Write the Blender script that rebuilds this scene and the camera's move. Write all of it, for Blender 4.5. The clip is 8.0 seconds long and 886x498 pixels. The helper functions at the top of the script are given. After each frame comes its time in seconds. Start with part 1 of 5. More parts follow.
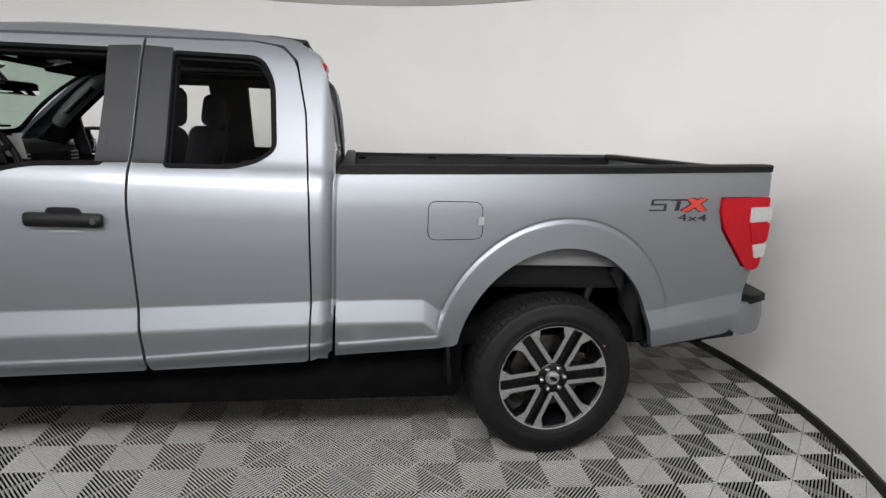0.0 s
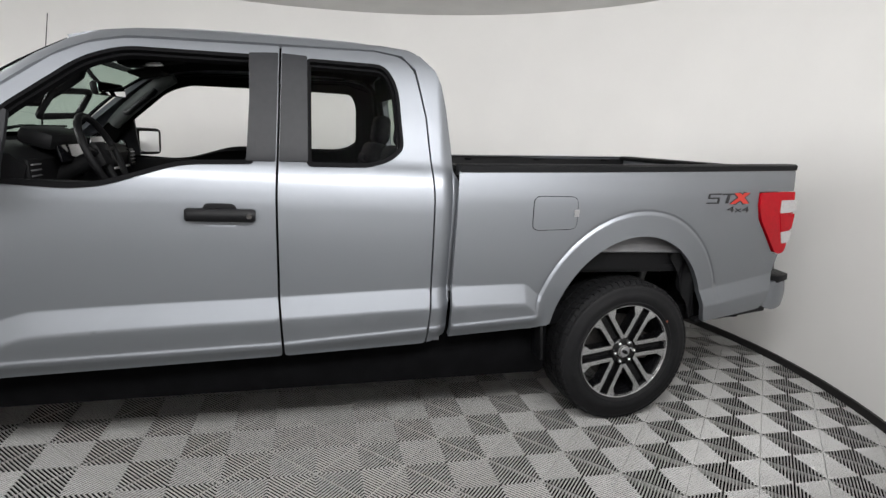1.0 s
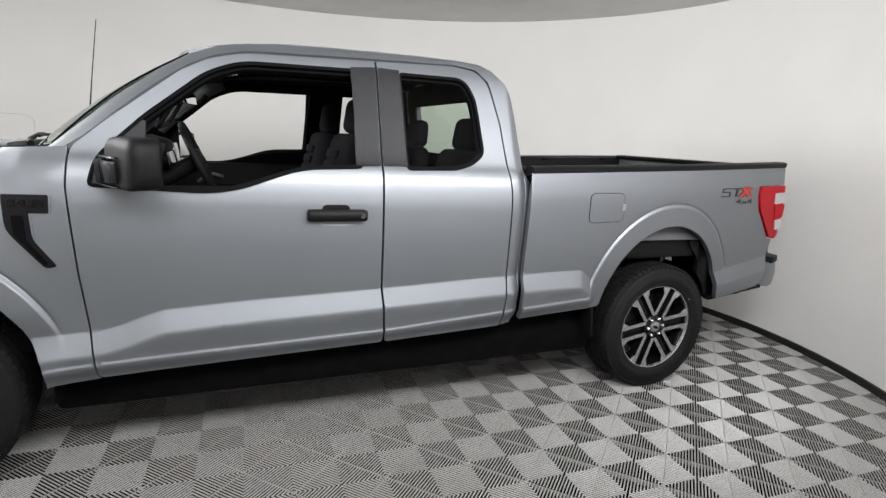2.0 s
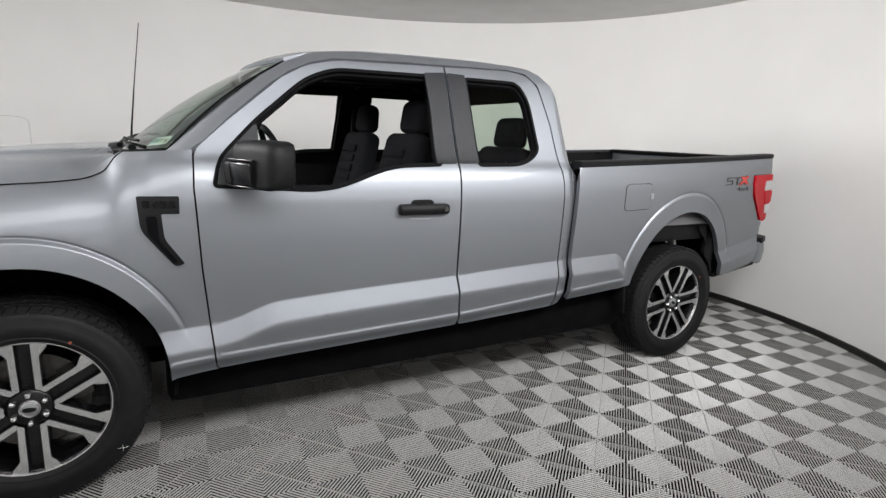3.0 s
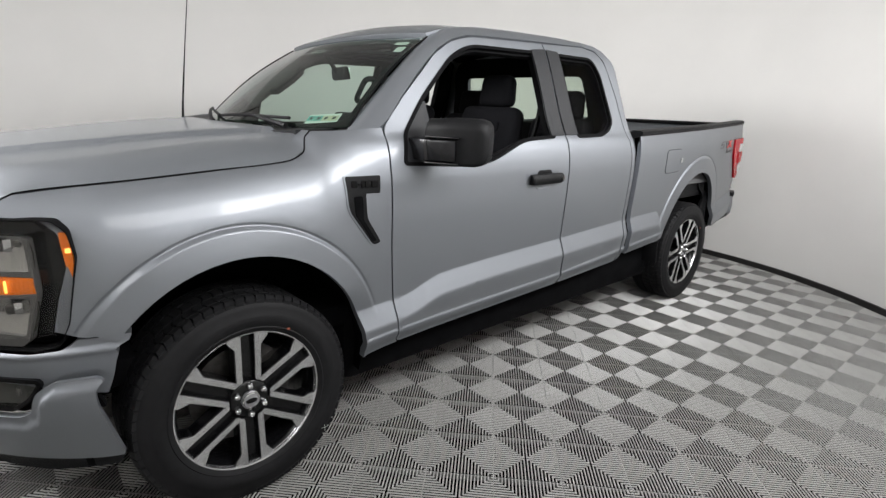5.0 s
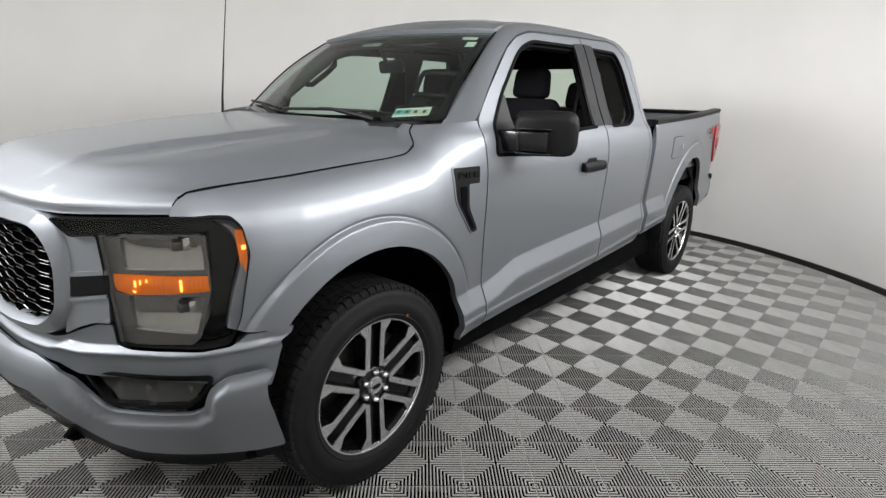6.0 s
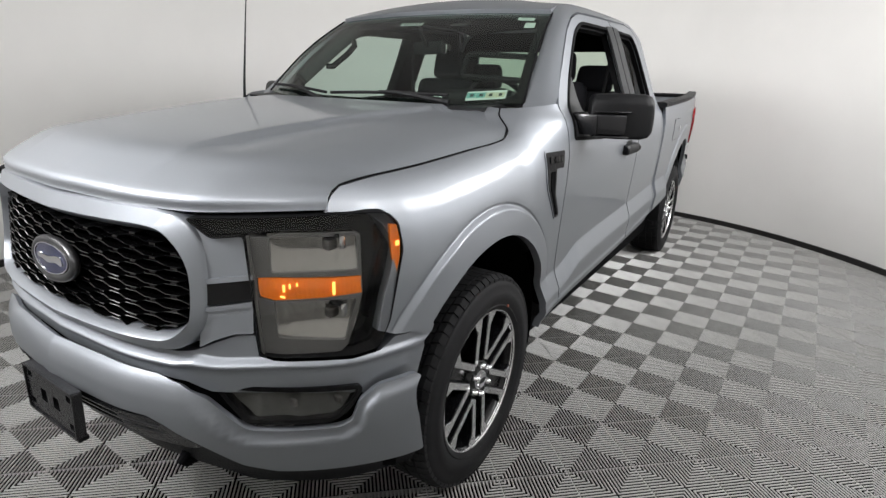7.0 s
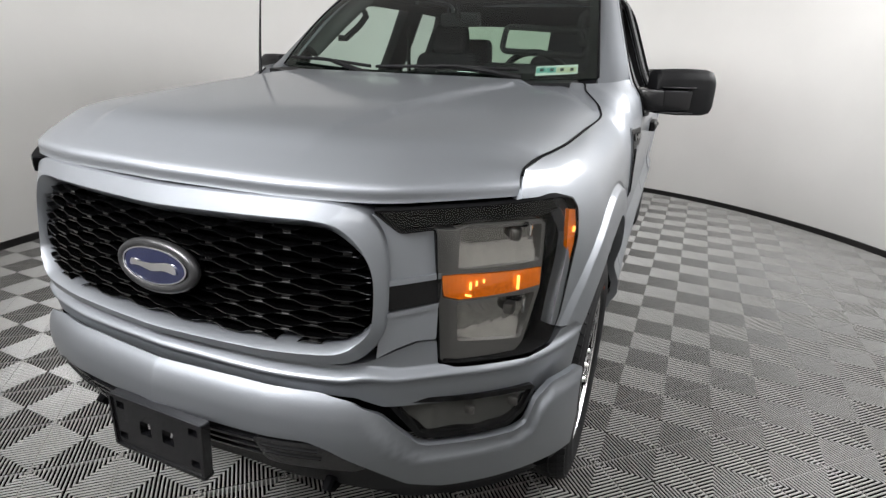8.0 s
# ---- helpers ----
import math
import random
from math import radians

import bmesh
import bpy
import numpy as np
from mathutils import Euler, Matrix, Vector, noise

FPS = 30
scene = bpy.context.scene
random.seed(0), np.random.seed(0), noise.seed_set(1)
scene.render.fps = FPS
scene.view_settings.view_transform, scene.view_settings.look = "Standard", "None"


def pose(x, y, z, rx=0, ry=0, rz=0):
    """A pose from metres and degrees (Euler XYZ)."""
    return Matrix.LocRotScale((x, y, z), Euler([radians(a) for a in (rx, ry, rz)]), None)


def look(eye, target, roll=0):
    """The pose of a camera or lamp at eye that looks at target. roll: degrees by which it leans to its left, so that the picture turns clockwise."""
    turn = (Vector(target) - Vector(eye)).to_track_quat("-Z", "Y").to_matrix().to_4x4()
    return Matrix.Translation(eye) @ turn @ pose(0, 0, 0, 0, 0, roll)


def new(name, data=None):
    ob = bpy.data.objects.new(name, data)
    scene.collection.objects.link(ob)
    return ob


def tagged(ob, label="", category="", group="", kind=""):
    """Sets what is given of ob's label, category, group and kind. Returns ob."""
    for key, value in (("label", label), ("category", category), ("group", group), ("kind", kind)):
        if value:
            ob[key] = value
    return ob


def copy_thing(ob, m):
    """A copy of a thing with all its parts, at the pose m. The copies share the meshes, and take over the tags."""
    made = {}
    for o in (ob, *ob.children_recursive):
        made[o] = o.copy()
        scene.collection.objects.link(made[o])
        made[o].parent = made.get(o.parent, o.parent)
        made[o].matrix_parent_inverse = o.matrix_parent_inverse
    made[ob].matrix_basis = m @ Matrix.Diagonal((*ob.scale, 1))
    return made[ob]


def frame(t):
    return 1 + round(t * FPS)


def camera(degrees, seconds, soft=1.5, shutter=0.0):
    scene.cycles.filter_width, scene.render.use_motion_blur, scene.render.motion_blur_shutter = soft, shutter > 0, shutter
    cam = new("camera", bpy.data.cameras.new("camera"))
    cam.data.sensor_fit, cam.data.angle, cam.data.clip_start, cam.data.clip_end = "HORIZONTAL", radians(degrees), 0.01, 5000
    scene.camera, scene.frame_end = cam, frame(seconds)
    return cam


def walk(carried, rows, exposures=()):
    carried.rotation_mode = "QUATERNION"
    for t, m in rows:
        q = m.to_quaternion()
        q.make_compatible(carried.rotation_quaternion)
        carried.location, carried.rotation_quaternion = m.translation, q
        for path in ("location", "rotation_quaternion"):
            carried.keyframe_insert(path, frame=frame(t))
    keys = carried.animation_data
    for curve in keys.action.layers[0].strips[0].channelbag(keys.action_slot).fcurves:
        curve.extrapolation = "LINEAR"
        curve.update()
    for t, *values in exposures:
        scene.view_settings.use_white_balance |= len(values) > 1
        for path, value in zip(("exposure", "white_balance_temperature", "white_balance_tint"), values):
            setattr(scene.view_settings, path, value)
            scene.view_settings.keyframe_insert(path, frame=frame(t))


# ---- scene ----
# ------------------------------------------------------------ camera
cam = camera(80.4, 8.0, soft=1.4)
PATH = [
    (0, (2.738, -3.129, 1.531), (3.07, -1.205, 1.1), 3.3),
    (0.5, (2.337, -3.164, 1.519), (2.781, -1.262, 1.089), 3.6),
    (1, (1.933, -3.237, 1.484), (2.486, -1.358, 1.077), 3.6),
    (1.5, (1.556, -3.301, 1.493), (2.219, -1.458, 1.086), 3.6),
    (3, (0.51, -3.251, 1.475), (1.458, -1.539, 1.062), 2.6),
    (3.5, (0.207, -3.128, 1.489), (1.244, -1.473, 1.056), 2.6),
    (4, (-0.094, -3.019, 1.486), (1.029, -1.427, 1.033), 2.5),
    (5.5, (-0.898, -2.461, 1.469), (0.497, -1.134, 0.927), 2.2),
    (6, (-1.179, -2.266, 1.47), (0.291, -1.028, 0.92), 2.0),
    (6.5, (-1.367, -1.993, 1.455), (0.177, -0.857, 0.886), 1.9),
    (7, (-1.508, -1.708, 1.444), (0.109, -0.693, 0.848), 2.0),
    (7.5, (-1.65, -1.398, 1.445), (0.031, -0.52, 0.811), 2.3),
    (8, (-1.711, -1.069, 1.405), (0.037, -0.352, 0.748), 2.4),
]
walk(cam, [(t, look(eye, target, roll)) for t, eye, target, roll in PATH], [(0, 0.0), (8, 0.0)])

# ------------------------------------------------------------ light
ROOM = (1.377, -0.096, 4.097, 3.519, 2.86)      # centre x, y, half lengths, height of the oval booth
world = bpy.data.worlds.new("world")
scene.world = world
world.use_nodes = True
world.node_tree.nodes["Background"].inputs[0].default_value = (0.5, 0.5, 0.5, 1)
world.node_tree.nodes["Background"].inputs[1].default_value = 0.05
# strip lamps along the top of the wall: x, y, length, watts, beam in degrees
LAMPS = ((0.0, -2.9, 2.0, 25.0, 165), (1.6, -3.1, 2.0, 55.0, 165), (3.3, -2.82, 2.0, 77.0, 165), (-2.15, -1.2, 1.2, 13.0, 140), (-2.4, 0.75, 1.2, 90.0, 130), (-1.7, 2.2, 1.4, 33.0, 150))
for lx, ly, length, watts, beam in LAMPS:
    data = bpy.data.lights.new("booth_lamp", "AREA")
    data.shape, data.size, data.size_y, data.energy, data.color = "RECTANGLE", length, 0.8, watts, (0.994, 0.993, 1.0)
    data.spread = radians(beam)
    lamp = new("booth_lamp", data)
    lamp.matrix_world = look((lx, ly, 2.58), (1.6 if lx < -1 else lx, -0.2 if lx < 3 else 0.6, 0.75))


# ------------------------------------------------------------ materials
def material(name, color, rough=0.5, metal=0.0, coat=0.0, noise_scale=0.0, vary=0.0, bump=0.0, bump_scale=200.0, stain=0.0, stain_scale=3.0, specular=0.5, emit=None, strength=0.0):
    m = bpy.data.materials.new(name)
    m.use_nodes = True
    nt = m.node_tree
    b = nt.nodes["Principled BSDF"]
    b.inputs["Base Color"].default_value = (*color, 1)
    b.inputs["Roughness"].default_value = rough
    b.inputs["Metallic"].default_value = metal
    b.inputs["Coat Weight"].default_value = coat
    b.inputs["Coat Roughness"].default_value = 0.09
    b.inputs["Specular IOR Level"].default_value = specular
    if emit:
        b.inputs["Emission Color"].default_value = (*emit, 1)
        b.inputs["Emission Strength"].default_value = strength
    tc = nt.nodes.new("ShaderNodeTexCoord")
    col = None
    for amount, scale in ((vary, noise_scale), (stain, stain_scale)):
        if amount:
            n = nt.nodes.new("ShaderNodeTexNoise")
            n.inputs["Scale"].default_value = scale
            n.inputs["Detail"].default_value = 5.0
            nt.links.new(tc.outputs["Object"], n.inputs["Vector"])
            r = nt.nodes.new("ShaderNodeMapRange")
            r.inputs["From Min"].default_value, r.inputs["From Max"].default_value = 0.3, 0.7
            r.inputs["To Min"].default_value, r.inputs["To Max"].default_value = 1 - amount, 1 + amount
            nt.links.new(n.outputs["Fac"], r.inputs["Value"])
            mix = nt.nodes.new("ShaderNodeVectorMath")
            mix.operation = "SCALE"
            if col is None:
                mix.inputs[0].default_value = color
            else:
                nt.links.new(col, mix.inputs[0])
            nt.links.new(r.outputs["Result"], mix.inputs["Scale"])
            col = mix.outputs["Vector"]
    if col is not None:
        nt.links.new(col, b.inputs["Base Color"])
    if bump:
        n = nt.nodes.new("ShaderNodeTexNoise")
        n.inputs["Scale"].default_value = bump_scale
        n.inputs["Detail"].default_value = 3.0
        nt.links.new(tc.outputs["Object"], n.inputs["Vector"])
        bp = nt.nodes.new("ShaderNodeBump")
        bp.inputs["Strength"].default_value = bump
        bp.inputs["Distance"].default_value = 0.002
        nt.links.new(n.outputs["Fac"], bp.inputs["Height"])
        nt.links.new(bp.outputs["Normal"], b.inputs["Normal"])
    return m


def clear(name, tint, gloss=1.0, rough=0.0, least=0.04):
    """Thin clear glass: light passes tinted, and the surface mirrors by Fresnel."""
    m = bpy.data.materials.new(name)
    m.use_nodes = True
    nt = m.node_tree
    nt.nodes.remove(nt.nodes["Principled BSDF"])
    tr, gl, mix, fr = (nt.nodes.new(k) for k in ("ShaderNodeBsdfTransparent", "ShaderNodeBsdfGlossy", "ShaderNodeMixShader", "ShaderNodeLayerWeight"))
    tr.inputs["Color"].default_value = (*tint, 1)
    gl.inputs["Roughness"].default_value = rough
    gl.inputs["Color"].default_value = (gloss, gloss, gloss, 1)
    fr.inputs["Blend"].default_value = 0.5
    power, scale = nt.nodes.new("ShaderNodeMath"), nt.nodes.new("ShaderNodeMath")
    power.operation, scale.operation = "POWER", "MULTIPLY_ADD"
    power.inputs[1].default_value = 5.0
    scale.inputs[1].default_value, scale.inputs[2].default_value = 0.92, least
    nt.links.new(fr.outputs["Facing"], power.inputs[0])
    nt.links.new(power.outputs[0], scale.inputs[0])
    nt.links.new(scale.outputs[0], mix.inputs[0])
    nt.links.new(tr.outputs[0], mix.inputs[1])
    nt.links.new(gl.outputs[0], mix.inputs[2])
    nt.links.new(mix.outputs[0], nt.nodes["Material Output"].inputs["Surface"])
    return m


PAINT = material("silver_paint", (0.237, 0.25, 0.272), 0.54, 0.9, 0.55, 900, 0.06, 0.03, 2500)
# darker silver for parts inside the rear arch, shade mixed into the colour
PAINT_ARCH_SHADE = material("silver_grey_arch_shade", (0.16, 0.16, 0.165), 0.5, 0.5, 0.0, 8, 0.1)
BLACK = material("black_grained_plastic", (0.0055, 0.0056, 0.0062), 0.48, 0, 0, 60, 0.15, 0.25, 900, specular=0.16)
PILLAR = material("dark_grey_pillar_film", (0.0155, 0.016, 0.018), 0.5, 0, 0, 40, 0.08, 0.1, 900, specular=0.3)
SATIN = material("satin_black_plastic", (0.006, 0.006, 0.007), 0.24, 0, 0, 60, 0.1, specular=0.5)
MESH = material("gloss_black_grille_plastic", (0.0012, 0.0012, 0.0013), 0.13, specular=0.4)
GLOSS = material("gloss_black", (0.002, 0.002, 0.0023), 0.1, specular=0.3)
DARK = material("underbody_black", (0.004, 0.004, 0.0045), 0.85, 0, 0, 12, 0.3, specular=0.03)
SEAL = material("rubber_seal", (0.005, 0.005, 0.0055), 0.7, specular=0.05)
RUBBER = material("tyre_rubber", (0.0075, 0.0075, 0.0082), 0.62, 0, 0, 30, 0.2, 0.2, 400, 0.12, 6, specular=0.2)
ALLOY = material("machined_alloy", (0.74, 0.74, 0.75), 0.26, 0.95, 0.2, 30, 0.05)
ALLOY_DARK = material("black_painted_alloy", (0.0035, 0.0035, 0.004), 0.22, 0, 0.15, specular=0.35)
CHROME = material("chrome", (0.75, 0.75, 0.76), 0.08, 1.0)
BRAKE = material("cast_brake_steel", (0.12, 0.115, 0.11), 0.45, 1.0, 0, 40, 0.2)
REFLECTOR = material("lamp_reflector", (0.6, 0.585, 0.56), 0.12, 1.0, 0, 60, 0.08)
SMOKED = material("smoked_fog_reflector", (0.075, 0.075, 0.07), 0.35, 0.2, 0, 50, 0.15)
BADGE_RIM = material("grey_badge_rim", (0.05, 0.05, 0.052), 0.3, 0.6)
HOUSING = material("lamp_housing_grey", (0.085, 0.083, 0.08), 0.35, 0, 0, 60, 0.1, specular=0.4)
AMBER = material("amber_lens", (0.6, 0.13, 0.004), 0.15, 0, 0.6, 120, 0.25, 0.3, 150, emit=(1.0, 0.24, 0.003), strength=0.13)
BULB = material("lit_amber_bulb", (1.0, 0.5, 0.1), 0.3, emit=(1.0, 0.42, 0.08), strength=2.4)
RED = material("red_tail_lens", (0.36, 0.003, 0.009), 0.2, 0, 0.0, 60, 0.1, specular=0.2)
REVERSE = material("white_reverse_lens", (0.42, 0.41, 0.41), 0.2, 0, 0.4, 90, 0.1)
FABRIC = material("charcoal_seat_cloth", (0.009, 0.009, 0.0105), 0.9, 0, 0, 300, 0.3, 0.4, 700, specular=0.08)
TRIM = material("dark_interior_plastic", (0.005, 0.005, 0.0055), 0.6, 0, 0, 50, 0.15, 0.2, 900, specular=0.15)
PILLAR_TRIM = material("grey_pillar_trim", (0.11, 0.117, 0.115), 0.75, 0, 0, 200, 0.12, 0.1, 900, specular=0.2)
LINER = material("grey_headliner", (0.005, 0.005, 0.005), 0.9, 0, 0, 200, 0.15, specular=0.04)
SCREEN = material("dark_display", (0.004, 0.004, 0.005), 0.1, 0, 0.5)
SILVERTRIM = material("satin_silver_trim", (0.4, 0.4, 0.41), 0.3, 0.8)
DECAL_DARK = material("dark_decal", (0.012, 0.012, 0.014), 0.4)
DECAL_RED = material("red_decal", (0.45, 0.03, 0.02), 0.4)
DOT = material("orange_paint_dot", (0.2, 0.05, 0.025), 0.6)
OVAL_BLUE = material("blue_enamel", (0.006, 0.009, 0.035), 0.15, 0, 0.6)
PAPER = material("white_sticker_paper", (0.5, 0.54, 0.5), 0.6, 0, 0, 60, 0.05)
PAPER_GREEN = material("green_sticker_print", (0.12, 0.3, 0.27), 0.6)
PAPER_YELLOW = material("yellow_sticker_print", (0.42, 0.42, 0.3), 0.6)
GLASS = clear("windscreen_glass", (0.52, 0.65, 0.57), 0.85, 0.0, 0.05)
REAR_GLASS = clear("rear_tinted_glass", (0.62, 0.72, 0.62))
SIDE_GLASS = clear("quarter_glass", (0.93, 0.94, 0.93), 0.12)
LENS = clear("clear_lamp_lens", (0.8, 0.8, 0.79), 0.6)
MIRROR = material("mirror_glass", (0.85, 0.86, 0.87), 0.01, 1.0)
WALL = material("matt_white_wall", (0.83, 0.818, 0.797), 0.85, 0, 0, 2.5, 0.012, 0.05, 120, 0.02, 0.6)
CEILING = material("grey_ceiling_paint", (0.72, 0.715, 0.7), 0.9, 0, 0, 3, 0.04)
COVE = material("black_rubber_base", (0.012, 0.011, 0.011), 0.5, 0, 0, 30, 0.3)
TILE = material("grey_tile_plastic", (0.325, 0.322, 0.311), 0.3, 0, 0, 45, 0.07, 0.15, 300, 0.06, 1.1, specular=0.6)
# near-black for slab, tile bottoms and lower rib sides: groove shade as colour
TILE_BASE_SHADE = material("tile_base_groove_shade", (0.006, 0.006, 0.006), 0.9, specular=0.05)


# ------------------------------------------------------------ tools
from mathutils.geometry import delaunay_2d_cdt


def hermite(*pairs):
    """A smooth curve through (x, y) pairs that does not overshoot; constant outside."""
    xs, ys = np.array([p[0] for p in pairs], float), np.array([p[1] for p in pairs], float)
    h, d = np.diff(xs), np.diff(ys) / np.diff(xs)
    m = np.zeros(len(xs))
    for i in range(1, len(xs) - 1):
        if d[i - 1] * d[i] > 0:
            m[i] = 2 * d[i - 1] * d[i] / (d[i - 1] + d[i])
    m[0], m[-1] = d[0], d[-1]

    def f(x):
        x = np.clip(np.asarray(x, float), xs[0], xs[-1])
        i = np.clip(np.searchsorted(xs, x) - 1, 0, len(h) - 1)
        t = (x - xs[i]) / h[i]
        return ys[i] * (1 + 2 * t) * (1 - t) ** 2 + h[i] * m[i] * t * (1 - t) ** 2 + ys[i + 1] * t * t * (3 - 2 * t) + h[i] * m[i + 1] * t * t * (t - 1)
    return f


def line(*pairs):
    xs, ys = [p[0] for p in pairs], [p[1] for p in pairs]
    return lambda x: np.interp(x, xs, ys)


def smooth(a, b, x):
    t = np.clip((np.asarray(x, float) - a) / (b - a), 0, 1)
    return t * t * (3 - 2 * t)


def rounded(poly, r, n=5):
    """The polygon with its corners rounded; r is one radius or one for each corner."""
    out, k = [], len(poly)
    rs = r if isinstance(r, (list, tuple)) else [r] * k
    for i in range(k):
        p, a, b = (np.array(poly[j % k], float) for j in (i, i - 1, i + 1))
        la, lb = np.linalg.norm(a - p), np.linalg.norm(b - p)
        c = min(rs[i], 0.45 * la, 0.45 * lb)
        if c < 1e-4:
            out.append(tuple(p))
            continue
        p0, p1 = p + (a - p) / la * c, p + (b - p) / lb * c
        out += [tuple((1 - t) ** 2 * p0 + 2 * t * (1 - t) * p + t * t * p1) for t in np.linspace(0, 1, n)]
    return out


def inside(pts, poly):
    x, y = pts[:, 0], pts[:, 1]
    r = np.zeros(len(pts), bool)
    q = np.array(poly, float)
    for (x0, y0), (x1, y1) in zip(q, np.roll(q, -1, 0)):
        hit = ((y0 > y) != (y1 > y))
        with np.errstate(divide="ignore", invalid="ignore"):
            r ^= hit & (x < (x1 - x0) * (y - y0) / (y1 - y0 if y1 != y0 else 1e-12) + x0)
    return r


def resample(poly, step, closed=True):
    out = []
    k = len(poly)
    for i in range(k if closed else k - 1):
        p, q = np.array(poly[i], float), np.array(poly[(i + 1) % k], float)
        n = max(1, int(math.ceil(np.linalg.norm(q - p) / step)))
        out += [p + (q - p) * j / n for j in range(n)]
    if not closed:
        out.append(np.array(poly[-1], float))
    return out


def tess(poly, step, holes=(), rows=()):
    loops = [resample(p, step) for p in (poly, *holes)]
    verts, edges = [], []
    for lp in loops:
        base = len(verts)
        verts += lp
        edges += [(base + i, base + (i + 1) % len(lp)) for i in range(len(lp))]
    b = np.array(verts)
    extra = []
    for r in rows:
        extra += resample(r, step * 0.6, False)
    lo, hi = b.min(0), b.max(0)
    gx, gy = np.meshgrid(np.arange(lo[0] + step * 0.37, hi[0], step), np.arange(lo[1] + step * 0.41, hi[1], step))
    g = np.c_[gx.ravel(), gy.ravel()]
    if extra:
        e = np.array(extra)
        if len(g):
            g = g[(np.linalg.norm(g[:, None] - e[None], axis=2) > step * 0.4).all(1)]
        g = np.r_[e, g]
    if len(g):
        ok = inside(g, poly)
        for hlp in holes:
            ok &= ~inside(g, hlp)
        g = g[ok]
    if len(g):
        g = g[(np.linalg.norm(g[:, None] - b[None], axis=2).min(1) > step * 0.3)]
    allv = [Vector(p) for p in np.r_[b, g]] if len(g) else [Vector(p) for p in b]
    v, _, f, *_ = delaunay_2d_cdt(allv, edges, [], 0, 1e-6)
    v = np.array([tuple(p) for p in v])
    tri = np.array([t for t in f if len(t) == 3])
    a, b, c = v[tri[:, 0]], v[tri[:, 1]], v[tri[:, 2]]
    area = (b[:, 0] - a[:, 0]) * (c[:, 1] - a[:, 1]) - (b[:, 1] - a[:, 1]) * (c[:, 0] - a[:, 0])
    tri[area < 0] = tri[area < 0][:, ::-1]
    cen = v[tri].mean(1)
    ok = inside(cen, poly)
    for hlp in holes:
        ok &= ~inside(cen, hlp)
    return v, tri[ok]


def mesh_object(name, verts, faces, mat, parent=None, label="", normals=None, flat=False):
    me = bpy.data.meshes.new(name)
    me.from_pydata([tuple(p) for p in verts], [], [tuple(int(i) for i in q) for q in faces])
    if not flat:
        me.polygons.foreach_set("use_smooth", [True] * len(me.polygons))
    if normals is not None:
        me.normals_split_custom_set([tuple(n) for n in normals])
    me.materials.append(mat)
    ob = new(name, me)
    if parent is not None:
        ob.parent = parent
    if label:
        tagged(ob, label)
    return ob


def panel(name, poly, fmap, mat, parent=None, out=(0, -1, 0), step=0.05, holes=(), rows=(), off=0.0, thick=0.012, label="", back=False):
    """A curved sheet with thickness: a polygon in (u, v), laid on the surface fmap."""
    uv, tri = tess(poly, step, holes, rows)
    e = 0.004
    P = fmap(uv[:, 0], uv[:, 1])
    du = fmap(uv[:, 0] + e, uv[:, 1]) - fmap(uv[:, 0] - e, uv[:, 1])
    dv = fmap(uv[:, 0], uv[:, 1] + e) - fmap(uv[:, 0], uv[:, 1] - e)
    N = np.cross(du, dv)
    N /= np.linalg.norm(N, axis=1)[:, None] + 1e-12
    if (N @ np.array(out, float)).sum() < 0:
        N = -N
    P = P + N * off
    fn = np.cross(P[tri[:, 1]] - P[tri[:, 0]], P[tri[:, 2]] - P[tri[:, 0]])
    if (fn * N[tri[:, 0]]).sum() < 0:
        tri = tri[:, ::-1]
    faces, norms = [tuple(t) for t in tri], [N[i] for t in tri for i in t]
    n = len(P)
    count = {}
    for t in tri:
        for a, b in ((t[0], t[1]), (t[1], t[2]), (t[2], t[0])):
            count[(a, b)] = 1
    rim = [(a, b) for (a, b) in count if (b, a) not in count]
    low = P - N * thick
    verts = list(P) + list(low)
    for a, b in rim:
        faces.append((b, a, a + n, b + n))
        q = np.cross(P[b] - P[a], N[a])
        q /= np.linalg.norm(q) + 1e-12
        norms += [q] * 4
    if back:
        faces += [(t[2] + n, t[1] + n, t[0] + n) for t in tri]
        norms += [-N[i] for t in tri for i in t[::-1]]
    return mesh_object(name, verts, faces, mat, parent, label, norms)


def box(name, size, loc, mat, parent=None, bevel=0.01, rot=(0, 0, 0), label="", taper=1.0, seg=2):
    bm = bmesh.new()
    bmesh.ops.create_cube(bm, size=1)
    for v in bm.verts:
        k = taper if v.co.z > 0 else 1.0
        v.co = Vector((v.co.x * size[0] * k, v.co.y * size[1] * k, v.co.z * size[2]))
    if bevel:
        bmesh.ops.bevel(bm, geom=bm.edges[:], offset=min(bevel, 0.45 * min(size)), segments=seg, profile=0.5, affect="EDGES")
    bm.transform(pose(*loc, *rot))
    return part(name, bm, mat, parent, label)


def part(name, bm, mat, parent=None, label="", flat=False):
    me = bpy.data.meshes.new(name)
    bmesh.ops.recalc_face_normals(bm, faces=bm.faces[:])
    for f in bm.faces:
        f.smooth = not flat
    bm.to_mesh(me)
    bm.free()
    if not flat:
        me.set_sharp_from_angle(angle=radians(38))
    me.materials.append(mat)
    ob = new(name, me)
    if parent is not None:
        ob.parent = parent
    if label:
        tagged(ob, label)
    return ob


